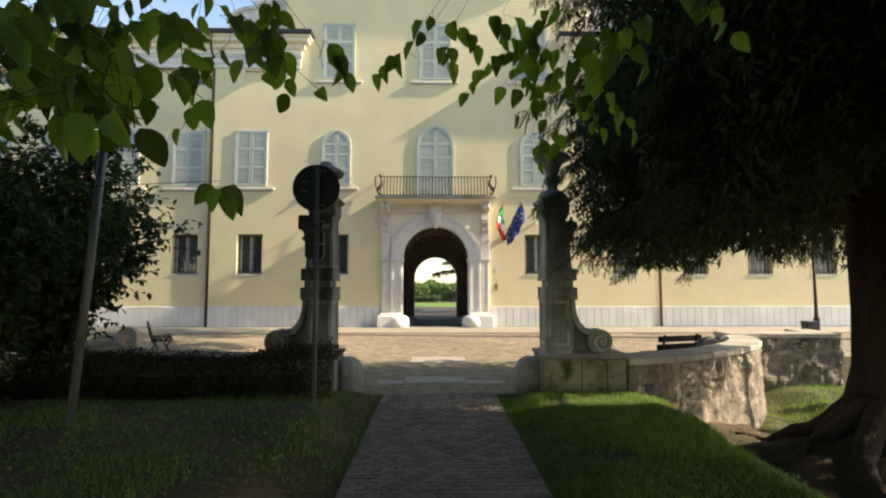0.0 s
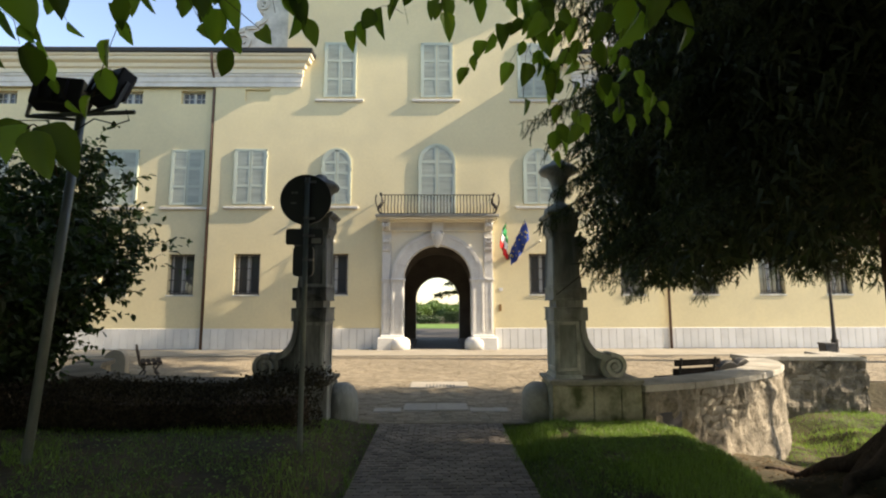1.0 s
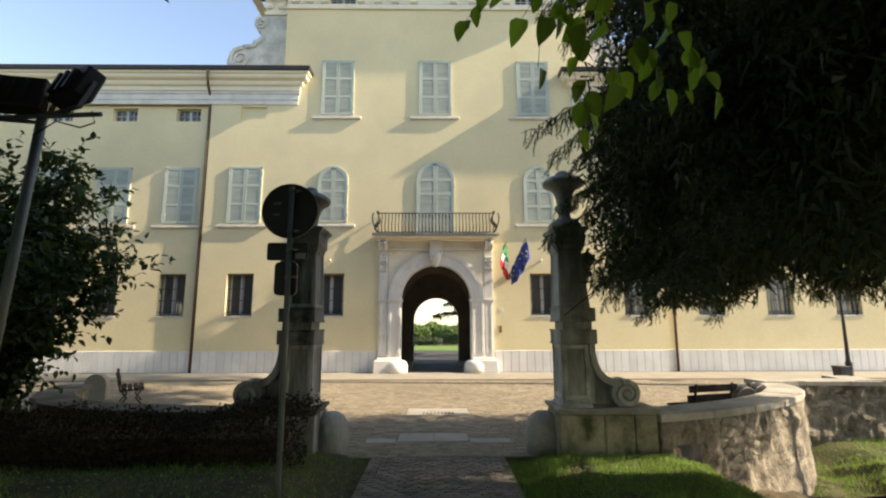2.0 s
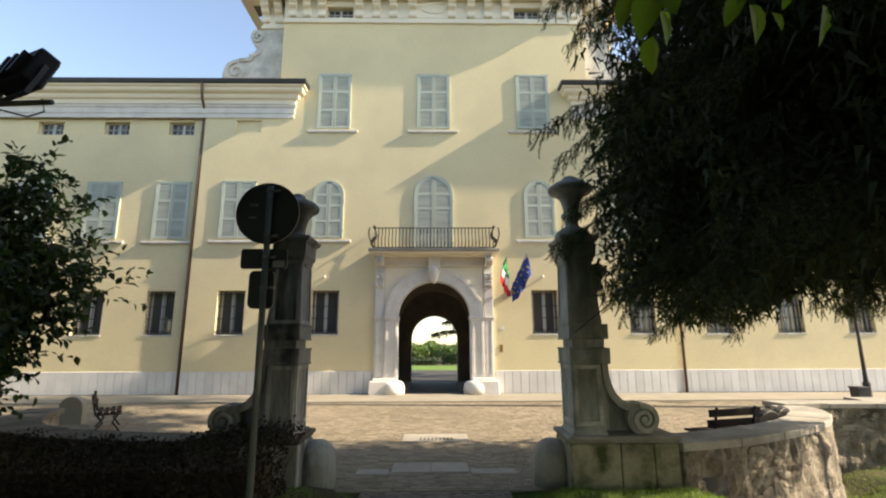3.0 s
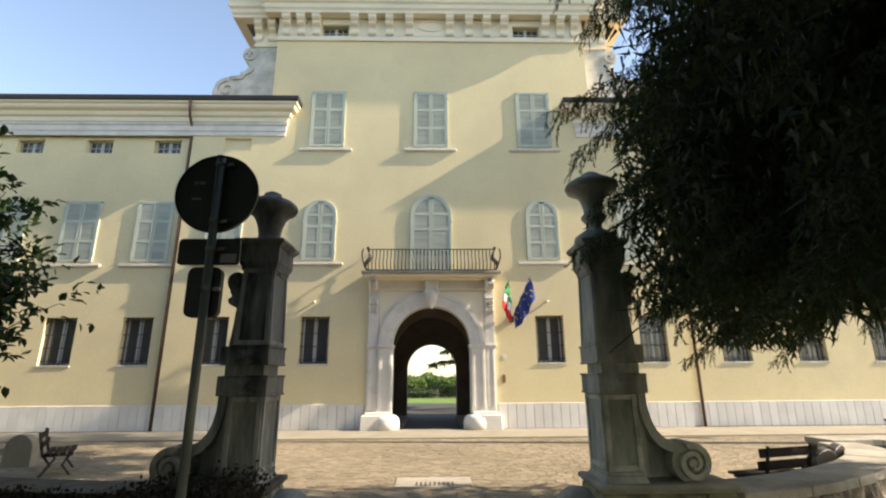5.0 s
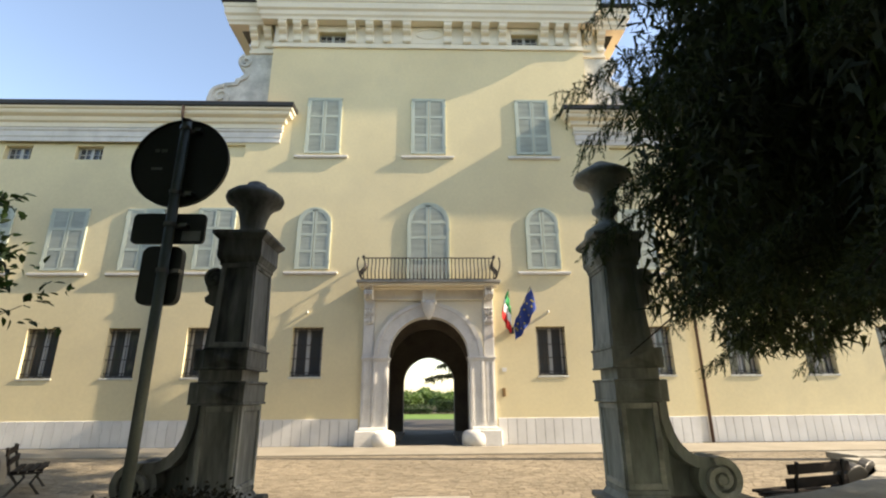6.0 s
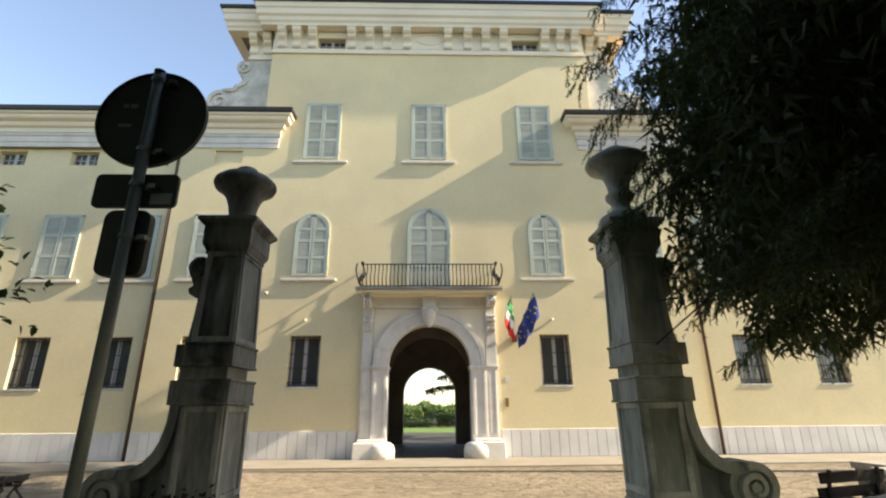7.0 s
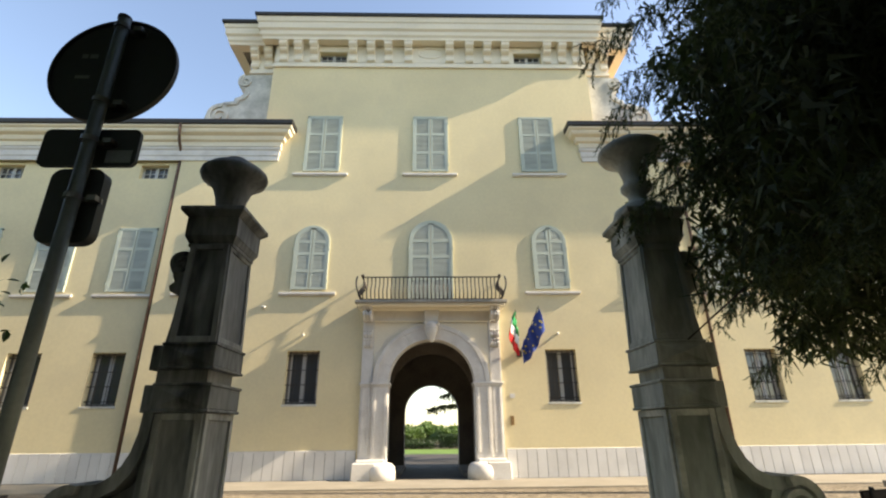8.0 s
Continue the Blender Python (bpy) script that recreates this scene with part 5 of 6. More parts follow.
def conifer():
    """Tall dark conifer with drooping sprays down to head height."""
    rng = np.random.RandomState(11)
    base = Vector((TREE_X, TREE_Y, 0.0))
    t = thing("conifer", base, "tall dark evergreen conifer with drooping branches and a ridged trunk", "tree")
    trunk = Shape()
    zs = [-0.5, 0.0, 0.3, 0.8, 1.6, 3.0, 6.0, 10.0, 14.0, 17.5]
    rs = [1.00, 0.78, 0.55, 0.43, 0.39, 0.37, 0.32, 0.23, 0.13, 0.03]
    n, vs = 22, []
    for z, r in zip(zs, rs):
        for i in range(n):
            a = 2 * math.pi * i / n
            rr = r * (1 + 0.13 * math.sin(5 * a + 0.8) + 0.07 * math.sin(9 * a + z))
            vs.append((base.x + rr * math.cos(a), base.y + rr * math.sin(a), z))
    trunk.add(vs, [(j * n + i, j * n + (i + 1) % n, (j + 1) * n + (i + 1) % n, (j + 1) * n + i) for j in range(len(zs) - 1) for i in range(n)])
    part("trunk", trunk, BARK, t, smooth=True)
    for az, ln in ((2.6, 1.9), (3.3, 1.5), (3.9, 2.3), (4.6, 1.7), (1.9, 1.4), (5.4, 1.6)):
        root = []
        for u in np.linspace(0.0, 1.0, 9):
            r, a = 0.35 + (ln - 0.35) * u, az + 0.25 * math.sin(3 * u + az)
            x, y = base.x + r * math.cos(a), base.y + r * math.sin(a)
            root.append((x, y, max(float(ground_height(x, y)) - 0.02 + 0.30 * (1 - u) ** 3, -0.9)))
        part("root", Shape().tube(root, [0.185 - 0.017 * q for q in range(9)], 8), BARK, t, smooth=True)
    org, dirs, lens, sag = [], [], [], []
    for q in range(460):
        f = (q + 0.5) / 460
        z0 = 2.9 + 14.0 * f ** 1.15
        reach = (4.72 - 0.10 * abs(z0 - 5.2)) * (1 - max(0, (z0 - 8.5)) / 10.0) * rng.uniform(0.84, 1.06)
        az = q * 2.39996 + rng.uniform(-0.3, 0.3)
        reach *= 1 - 0.12 * max(0, math.sin(az + 0.4)) * (z0 < 5.5) * (math.cos(az) > -0.3)
        # sector left open on the sun side, to let light through to the lawn
        if z0 < 6.5 and 0.0 < math.remainder(az, 2 * math.pi) < 0.5:
            continue
        out = np.array([math.cos(az), math.sin(az), 0])
        rise = 0.12 * reach
        fall = (0.20 + 0.14 * rng.rand()) * reach if z0 < 6 else 0.16 * reach
        pts = []
        for s_ in np.linspace(0, 1, 8):
            p = np.array(base) * [1, 1, 0] + out * (0.3 + (reach - 0.3) * s_) + np.array([0, 0, z0 + rise * math.sin(math.pi * s_ * 0.8) - fall * s_ ** 2 + 0.10 * s_ ** 6])
            p += rng.normal(0, 0.04, 3) * s_
            pts.append(p)
        if q < 120 and q % 3 == 0:
            part("limb", Shape().tube([tuple(p) for p in pts], [0.035 * (1 - 0.85 * i / 7) for i in range(8)], 5), BARK, t, smooth=True)
        pts = np.array(pts)
        side = np.cross(out, [0, 0, 1])
        # flat fans of side twigs along the limb, shorter towards its tip, and short twigs hanging from them
        for s_ in np.linspace(0.35, 1.0, int((7.0 if z0 < 8.5 else 3.5) * reach)):
            u = min(s_, 0.999) * 7
            i = int(u)
            p = pts[i] + (pts[i + 1] - pts[i]) * (u - i)
            for e in (-1, 1):
                ln = (0.22 + 0.62 * (1 - s_)) * rng.uniform(0.7, 1.15)
                d = out * rng.uniform(0.55, 0.95) + side * e * rng.uniform(0.5, 1.0) + np.array([0, 0, rng.uniform(-0.5, 0.0)])
                d /= np.linalg.norm(d)
                org.append(p), dirs.append(d), lens.append(ln), sag.append(0.35)
                for v in rng.uniform(0.15, 1.0, 3 if z0 < 8.5 else 0):
                    hang = np.array([rng.normal(0, 0.28), rng.normal(0, 0.28), -1.0]) + out * 0.25
                    org.append(p + d * ln * v - np.array([0, 0, 0.35 * ln * v * v]))
                    dirs.append(hang / np.linalg.norm(hang)), lens.append(rng.uniform(0.10, 0.26)), sag.append(0.0)
        org.append(pts[6]), dirs.append(unit((pts[7] - pts[6])[None])[0]), lens.append(0.45), sag.append(0.1)
    org, dirs, lens, sag = np.array(org), np.array(dirs), np.array(lens), np.array(sag)
    turn = np.arctan2(org[:, 1] - base.y, org[:, 0] - base.x)
    keep = org[:, 2] > 2.17 + 0.28 * np.sin(5 * turn + 0.6) + 0.18 * np.sin(13 * turn) + 0.6 * lens
    org, dirs, lens, sag = org[keep], dirs[keep], lens[keep], sag[keep]
    # needles all round each twig
    count = np.maximum(8, (lens / 0.0105).astype(int))
    o, d, ln, sg = (np.repeat(a, count, 0) for a in (org, dirs, lens, sag))
    start = np.repeat(np.cumsum(count) - count, count)
    s_ = (np.arange(len(o)) - start + rng.rand(len(o))) / np.repeat(count, count)
    pos = o + d * (ln * s_)[:, None]
    pos[:, 2] -= sg * ln * s_ ** 2
    around = unit(np.cross(d, unit(rng.normal(size=d.shape))))
    aim = unit(d * 0.8 + around * rng.uniform(0.5, 0.95, (len(d), 1)) + [0, 0, -0.12])
    wide = unit(np.cross(aim, rng.normal(size=aim.shape)))
    ll = (rng.uniform(0.036, 0.062, len(d)) * (1.1 - 0.35 * s_))[:, None]
    ww = rng.uniform(0.0050, 0.0085, len(d))[:, None]
    verts = np.stack([pos - wide * ww, pos + wide * ww, pos + aim * ll], 1).reshape(-1, 3)
    # old dark foliage close to the trunk
    m = 300000
    zc = 3.6 + 12.7 * rng.rand(m) ** 1.15
    rc = (3.95 + 0.35 * np.sin(zc * 4.6 + 1.0)) * np.clip(1 - (zc - 8.5) / 9.6, 0.05, 1.0) * np.sqrt(rng.uniform(0.02, 1, m)) * rng.uniform(0.85, 1.04, m)
    ac = rng.uniform(0, 2 * math.pi, m)
    # same opening for the sun, cut into the filling
    bare = (zc < 6.5) & (np.abs((ac - 0.20 + math.pi) % (2 * math.pi) - math.pi) < 0.25)
    ci = np.stack([base.x + rc * np.cos(ac), base.y + rc * np.sin(ac) * 0.95, zc], 1)[~bare]
    # the low skirt, hanging in uneven lobes
    m = 90000
    ac = rng.uniform(0, 2 * math.pi, m)
    rc = 4.15 * np.sqrt(rng.uniform(0.25, 1.0, m)) * (0.95 + 0.06 * np.sin(7 * ac + 1) + 0.04 * np.sin(17 * ac))
    zc = 2.78 + 0.34 * np.sin(5 * ac + 0.6) + 0.24 * np.sin(13 * ac) + 2.8 * rng.rand(m) ** 0.9 - 0.12 * rc + 0.5 * (rc < 3)
    bare = np.abs((ac - 0.20 + math.pi) % (2 * math.pi) - math.pi) < 0.25
    ci = np.concatenate([ci, np.stack([base.x + rc * np.cos(ac), base.y + rc * np.sin(ac), zc], 1)[~bare & (zc > 2.25)]])
    ai = unit(rng.normal(size=ci.shape) * [0.7, 0.7, 0.6] + [0, 0, -0.9])
    wi = unit(np.cross(ai, rng.normal(size=ai.shape))) * rng.uniform(0.014, 0.028, (len(ci), 1))
    verts = np.concatenate([verts, np.stack([ci - wi, ci + wi, ci + ai * rng.uniform(0.12, 0.24, (len(ci), 1))], 1).reshape(-1, 3)])
    faces = np.arange(len(verts)).reshape(-1, 3)
    stuff_part("crown", raw_mesh("crown", verts, faces, NEEDLE), t)


conifer()


def shrub(base, seed, height):
    """Many-stemmed broad-leaved shrub behind the floodlight post."""
    rng = np.random.RandomState(seed)
    base = np.array(base)
    t = thing("shrub", tuple(base), "tall dark green broad-leaved shrub beside the low wall", "shrub")
    pos, along, nor = [], [], []
    for q in range(74):
        az = q * 2.4 + rng.uniform(-0.3, 0.3)
        spread = rng.uniform(0.25, 1.0) * 2.15
        top = (height - 0.55 * spread) * rng.uniform(0.55, 1.0)
        end = base + np.array([math.cos(az) * spread, math.sin(az) * spread * 0.85, top])
        pts = []
        for s_ in np.linspace(0, 1, 9):
            p = base + (end - base) * [s_ ** 1.2, s_ ** 1.2, s_ ** 0.8] + np.array([0, 0, -0.35 * spread * 0.3 * s_ ** 3])
            pts.append(p + rng.normal(0, 0.03, 3))
        if q < 30:
            part("stem", Shape().tube([tuple(p) for p in pts], [0.028 * (1 - 0.8 * i / 8) for i in range(9)], 5), TWIG, t, smooth=True)
        pts = np.array(pts)
        for _ in range(32):
            s_ = rng.uniform(0.06, 1.0) * 7.99
            i = int(s_)
            p0 = pts[i] + (pts[i + 1] - pts[i]) * (s_ - i)
            d = unit(rng.normal(size=(1, 3)) * [1, 1, 0.6] + (pts[i + 1] - pts[i])[None] * 1.2)[0]
            ln = rng.uniform(0.25, 0.75)
            m = rng.randint(7, 13)
            for j in range(m):
                pos.append(p0 + d * ln * (j + 1) / m + rng.normal(0, 0.02, 3))
                along.append(d * 0.6 + rng.normal(0, 0.7, 3) + [0, 0, -0.25])
                nor.append(rng.normal(0, 0.45, 3) + [0, 0, 1])
    pos = np.array(pos)
    stuff_part("leaves", leaf_mesh("leaves", pos, np.array(along), np.array(nor), rng.uniform(0.09, 0.17, len(pos)), SHRUB_LEAF, 2, 0.6), t)


shrub((-7.1, 9.0, 0.2), 5, 5.5)
shrub((-9.3, 7.4, 0.2), 6, 5.4)
shrub((-6.6, 6.6, 0.3), 7, 3.9)


def hedge():
    """Low clipped brownish hedge in front of the left wall."""
    rng = np.random.RandomState(8)
    t = thing("hedge", (-3.6, 7.75, 0.3), "low brownish half-bare hedge in front of the wall", "hedge")
    n = 15000
    x = rng.uniform(-6.6, -1.58, n)
    u = rng.uniform(0, 1, n)
    top = 0.73 + 0.03 * np.sin(x * 2.3) + 0.03 * np.sin(x * 6.1) + 0.12 * (x > -2.6)
    face = rng.rand(n) < 0.6
    y = np.where(face, 7.28 + rng.normal(0, 0.06, n) + 0.06 * np.sin(x * 3.1), rng.uniform(7.25, 8.2, n))
    z = np.where(face, 0.22 + (top - 0.22) * u, top + rng.normal(0, 0.05, n))
    pos = np.stack([x, y, z], 1)
    along = rng.normal(size=(n, 3)) + [0, -0.3, 0.35]
    nor = rng.normal(size=(n, 3)) + [0, -0.8, 0.6]
    stuff_part("leaves", leaf_mesh("leaves", pos, along, nor, rng.uniform(0.025, 0.06, n), HEDGE_LEAF, 1, 0.7), t)
    tw = Shape()
    for i in range(420):
        xx = rng.uniform(-6.5, -1.85)
        a = (xx, rng.uniform(7.35, 8.0), 0.2)
        b = (xx + rng.normal(0, 0.12), a[1] - rng.uniform(0, 0.14), rng.uniform(0.45, 0.74))
        tw.tube([a, b], [0.007, 0.003], 3, False)
    core = Shape().box(-6.5, -1.95, 7.42, 8.1, 0.15, 0.54)
    tagged(part("brushwood", tw, TWIG, t), kind="stuff")
    part("core", core, BARK, t)


hedge()


def overhanging_tree():
    """Broad-leaved tree whose outer twigs hang over the path where the walk begins."""
    rng = np.random.RandomState(21)
    base = np.array([4.6, -3.2, -0.1])
    t = thing("broadleaf_tree", tuple(base), "broad-leaved tree with green leaves overhanging the path", "tree")
    trunk = Shape().tube([tuple(base), tuple(base + [0.05, 0, 1.5]), tuple(base + [0, 0.1, 3.2]), tuple(base + [-0.2, 0.2, 5.5])], [0.30, 0.24, 0.20, 0.12], 12)
    part("trunk", trunk, BARK, t, smooth=True)
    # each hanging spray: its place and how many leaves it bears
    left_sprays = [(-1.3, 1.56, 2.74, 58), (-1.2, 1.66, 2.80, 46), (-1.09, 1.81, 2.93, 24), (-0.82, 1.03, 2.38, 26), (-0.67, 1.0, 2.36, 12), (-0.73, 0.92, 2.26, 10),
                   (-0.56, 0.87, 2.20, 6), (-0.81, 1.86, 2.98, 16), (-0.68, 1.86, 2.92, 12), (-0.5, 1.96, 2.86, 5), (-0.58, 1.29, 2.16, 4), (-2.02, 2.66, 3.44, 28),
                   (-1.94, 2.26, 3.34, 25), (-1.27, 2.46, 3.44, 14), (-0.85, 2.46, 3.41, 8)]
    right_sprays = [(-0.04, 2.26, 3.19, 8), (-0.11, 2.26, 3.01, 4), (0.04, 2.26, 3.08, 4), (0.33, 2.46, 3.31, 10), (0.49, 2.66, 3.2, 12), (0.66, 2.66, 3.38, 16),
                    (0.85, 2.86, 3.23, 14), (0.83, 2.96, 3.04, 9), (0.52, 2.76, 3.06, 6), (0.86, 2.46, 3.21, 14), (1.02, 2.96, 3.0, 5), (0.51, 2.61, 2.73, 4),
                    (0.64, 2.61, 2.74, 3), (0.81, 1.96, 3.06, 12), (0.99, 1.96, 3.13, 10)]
    pos, along, nor, size = [], [], [], []
    hub_l, hub_r = np.array([-1.6, 0.4, 4.3]), np.array([1.4, 1.4, 4.9])
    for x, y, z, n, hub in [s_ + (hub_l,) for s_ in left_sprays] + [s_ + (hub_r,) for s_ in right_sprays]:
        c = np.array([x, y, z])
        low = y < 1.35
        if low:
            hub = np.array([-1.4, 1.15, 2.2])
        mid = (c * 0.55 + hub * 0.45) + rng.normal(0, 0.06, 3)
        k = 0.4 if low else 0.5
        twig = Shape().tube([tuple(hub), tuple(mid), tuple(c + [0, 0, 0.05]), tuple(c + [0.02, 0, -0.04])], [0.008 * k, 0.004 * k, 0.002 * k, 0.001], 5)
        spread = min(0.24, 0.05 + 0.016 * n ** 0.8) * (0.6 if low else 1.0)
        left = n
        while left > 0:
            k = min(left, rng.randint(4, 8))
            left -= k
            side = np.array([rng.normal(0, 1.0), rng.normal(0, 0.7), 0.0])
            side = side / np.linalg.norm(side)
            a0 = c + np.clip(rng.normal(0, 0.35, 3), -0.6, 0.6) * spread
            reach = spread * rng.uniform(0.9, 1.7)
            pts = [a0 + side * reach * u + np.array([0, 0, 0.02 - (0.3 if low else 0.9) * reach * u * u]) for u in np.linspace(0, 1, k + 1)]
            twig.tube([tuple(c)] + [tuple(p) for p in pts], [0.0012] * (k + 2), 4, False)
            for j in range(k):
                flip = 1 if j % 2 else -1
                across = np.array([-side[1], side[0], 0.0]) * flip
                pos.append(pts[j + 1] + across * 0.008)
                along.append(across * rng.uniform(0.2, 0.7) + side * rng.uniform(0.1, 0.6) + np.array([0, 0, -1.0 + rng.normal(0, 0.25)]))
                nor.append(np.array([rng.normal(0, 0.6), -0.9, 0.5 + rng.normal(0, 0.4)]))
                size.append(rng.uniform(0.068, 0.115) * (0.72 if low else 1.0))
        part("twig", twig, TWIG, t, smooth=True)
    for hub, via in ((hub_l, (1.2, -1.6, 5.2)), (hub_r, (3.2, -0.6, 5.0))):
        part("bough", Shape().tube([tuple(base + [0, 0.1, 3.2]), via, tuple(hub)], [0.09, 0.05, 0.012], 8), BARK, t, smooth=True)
    stuff_part("hanging_leaves", leaf_mesh("hanging_leaves", np.array(pos), np.array(along), np.array(nor), np.array(size), LIT_HANGING_LEAF, 8, 0.66, 0.45, 0.45, 0.09), t, smooth=True)
    # the unseen crown above and beside the walk, added to shade the foreground
    m = 24000
    c = rng.normal(size=(m, 3))
    c = unit(c) * (rng.rand(m, 1) ** 0.4) * [7.5, 6.0, 2.0] + [3.0, 0.3, 9.0]
    low = unit(rng.normal(size=(16000, 3))) * (rng.rand(16000, 1) ** 0.4) * [4.2, 5.2, 3.4] + [9.0, -0.6, 5.6]
    c = np.concatenate([c, low])
    lump = np.sin(c[:, 0] * 2.1) * np.sin(c[:, 1] * 2.4 + 1) * np.sin(c[:, 2] * 2.7 + 2)
    c = c[lump > -0.12]
    stuff_part("crown", leaf_mesh("crown", c, rng.normal(size=c.shape) + [0, 0, -0.6], rng.normal(size=c.shape) + [0, 0, 1], rng.uniform(0.26, 0.42, len(c)), LEAF, 2, 0.7), t)


overhanging_tree()


def left_shade_tree():
    """Added broad-leaved shade tree, unseen, beside the walk's start; crown meets its neighbour's overhead."""
    rng = np.random.RandomState(31)
    t = thing("broadleaf_tree", (-7.0, -1.5, -0.1), "unseen broad-leaved tree added to shade the lawn beside the path", "tree")
    part("trunk", Shape().tube([(-7.0, -1.5, -0.1), (-7.0, -1.4, 2.5), (-6.8, -1.3, 6.0)], [0.32, 0.24, 0.12], 12), BARK, t, smooth=True)
    c = unit(rng.normal(size=(26000, 3))) * (rng.rand(26000, 1) ** 0.4) * [7.0, 6.4, 2.0] + [-6.6, 2.0, 9.2]
    lump = np.sin(c[:, 0] * 2.1) * np.sin(c[:, 1] * 2.4 + 1) * np.sin(c[:, 2] * 2.7 + 2)
    c = c[lump > -0.15]
    stuff_part("crown", leaf_mesh("crown", c, rng.normal(size=c.shape) + [0, 0, -0.6], rng.normal(size=c.shape) + [0, 0, 1], rng.uniform(0.26, 0.42, len(c)), LEAF, 2, 0.7), t)


left_shade_tree()


def border_shade_tree():
    """Unseen broad-leaved tree on the lawn's far edge, added to block sky light."""
    rng = np.random.RandomState(37)
    t = thing("broadleaf_tree", (-14.0, 4.0, -0.1), "large unseen broad-leaved tree added on the lawn's border to block skylight", "tree")
    part("trunk", Shape().tube([(-14.0, 4.0, -0.1), (-14.0, 4.1, 2.5), (-13.8, 4.2, 6.0)], [0.32, 0.24, 0.12], 12), BARK, t, smooth=True)
    c = unit(rng.normal(size=(26000, 3))) * (rng.rand(26000, 1) ** 0.4) * [3.6, 6.5, 4.2] + [-14.0, 3.5, 5.0]
    lump = np.sin(c[:, 0] * 2.1) * np.sin(c[:, 1] * 2.4 + 1) * np.sin(c[:, 2] * 2.7 + 2)
    c = c[lump > -0.25]
    stuff_part("crown", leaf_mesh("crown", c, rng.normal(size=c.shape) + [0, 0, -0.6], rng.normal(size=c.shape) + [0, 0, 1], rng.uniform(0.26, 0.42, len(c)), LEAF, 2, 0.7), t)


border_shade_tree()


def court_shade_tree():
    """Unseen light-crowned tree behind the conifer, added to dapple the forecourt with shade."""
    rng = np.random.RandomState(41)
    t = thing("broadleaf_tree", (13.2, 9.2, -0.1), "unseen thin-crowned broad-leaved tree added behind the conifer for shade", "tree")
    part("trunk", Shape().tube([(13.2, 9.2, -0.1), (13.1, 9.2, 3.0), (12.2, 9.4, 6.6), (11.6, 9.7, 12.0)], [0.2, 0.15, 0.09, 0.03], 10), BARK, t, smooth=True)
    part("limb", Shape().tube([(12.2, 9.4, 6.6), (11.8, 11.0, 10.0), (11.2, 12.4, 13.6)], [0.08, 0.05, 0.02], 8), BARK, t, smooth=True)
    c = unit(rng.normal(size=(3000, 3))) * (rng.rand(3000, 1) ** 0.5) * [2.3, 1.75, 2.0] + [11.4, 9.5, 6.5]
    top = unit(rng.normal(size=(4200, 3))) * (rng.rand(4200, 1) ** 0.5) * [2.4, 1.9, 2.3] + [11.4, 10.0, 11.6]
    side_crown = unit(rng.normal(size=(9000, 3))) * (rng.rand(9000, 1) ** 0.5) * [3.0, 2.4, 1.8] + [11.2, 12.4, 13.4]
    c = np.concatenate([c, top, side_crown])
    lump = np.sin(c[:, 0] * 3.1) * np.sin(c[:, 1] * 3.4 + 1) * np.sin(c[:, 2] * 3.7 + 2)
    c = c[lump > -0.05]
    stuff_part("crown", leaf_mesh("crown", c, rng.normal(size=c.shape) + [0, 0, -0.6], rng.normal(size=c.shape) + [0, 0, 1], rng.uniform(0.16, 0.28, len(c)), LEAF, 2, 0.7), t)


court_shade_tree()


def tall_shade_tree():
    """Unseen tall slender tree beyond the sunny end of the forecourt, added so its loose top dapples the far end."""
    rng = np.random.RandomState(47)
    t = thing("broadleaf_tree", (20.0, 16.0, -0.1), "unseen tall slender broad-leaved tree added to shade the forecourt's far end", "tree")
    part("trunk", Shape().tube([(20.0, 16.0, -0.1), (20.1, 16.0, 6.0), (20.0, 16.0, 14.0), (20.0, 16.0, 23.0)], [0.34, 0.26, 0.16, 0.03], 12), BARK, t, smooth=True)
    c = unit(rng.normal(size=(3200, 3))) * (rng.rand(3200, 1) ** 0.5) * [2.5, 2.4, 3.6] + [20.0, 16.0, 20.4]
    lump = np.sin(c[:, 0] * 2.3) * np.sin(c[:, 1] * 2.6 + 1) * np.sin(c[:, 2] * 2.2 + 2)
    c = c[lump > -0.08]
    stuff_part("crown", leaf_mesh("crown", c, rng.normal(size=c.shape) + [0, 0, -0.6], rng.normal(size=c.shape) + [0, 0, 1], rng.uniform(0.22, 0.34, len(c)), LEAF, 2, 0.7), t)


tall_shade_tree()


def park_shade_trees():
    """Unseen trees behind and beside the start of the walk, added as shade."""
    rng = np.random.RandomState(53)
    at = (-12.0, -9.5, -0.1)
    t = thing("park_tree", at, "dense unseen broad-leaved tree added to shade the garden", "tree", "trees of the park")
    part("trunk", Shape().tube([at, (-12.0, -9.4, 2.5), (-11.8, -9.3, 7.0)], [0.34, 0.26, 0.10], 12), BARK, t, smooth=True)
    c = unit(rng.normal(size=(11000, 3))) * (rng.rand(11000, 1) ** 0.4) * [4.6, 3.4, 5.4] + [-12.0, -9.5, 7.0]
    lump = np.sin(c[:, 0] * 1.7) * np.sin(c[:, 1] * 1.9 + 1) * np.sin(c[:, 2] * 1.8 + 2)
    c = c[lump > -0.3]
    stuff_part("crown", leaf_mesh("crown", c, rng.normal(size=c.shape) + [0, 0, -0.6], rng.normal(size=c.shape) + [0, 0, 1], rng.uniform(0.34, 0.55, len(c)), LEAF, 2, 0.75), t)
    for x, y, turn in ((-4.5, -11.0, 70), (3.5, -11.5, 140), (11.0, -11.5, 200), (-15.5, -3.0, 250), (-13.0, 1.5, 20), (-19.5, 11.5, 310)):
        copy_thing(t, pose(x, y, -0.1, 0, 0, turn))


park_shade_trees()


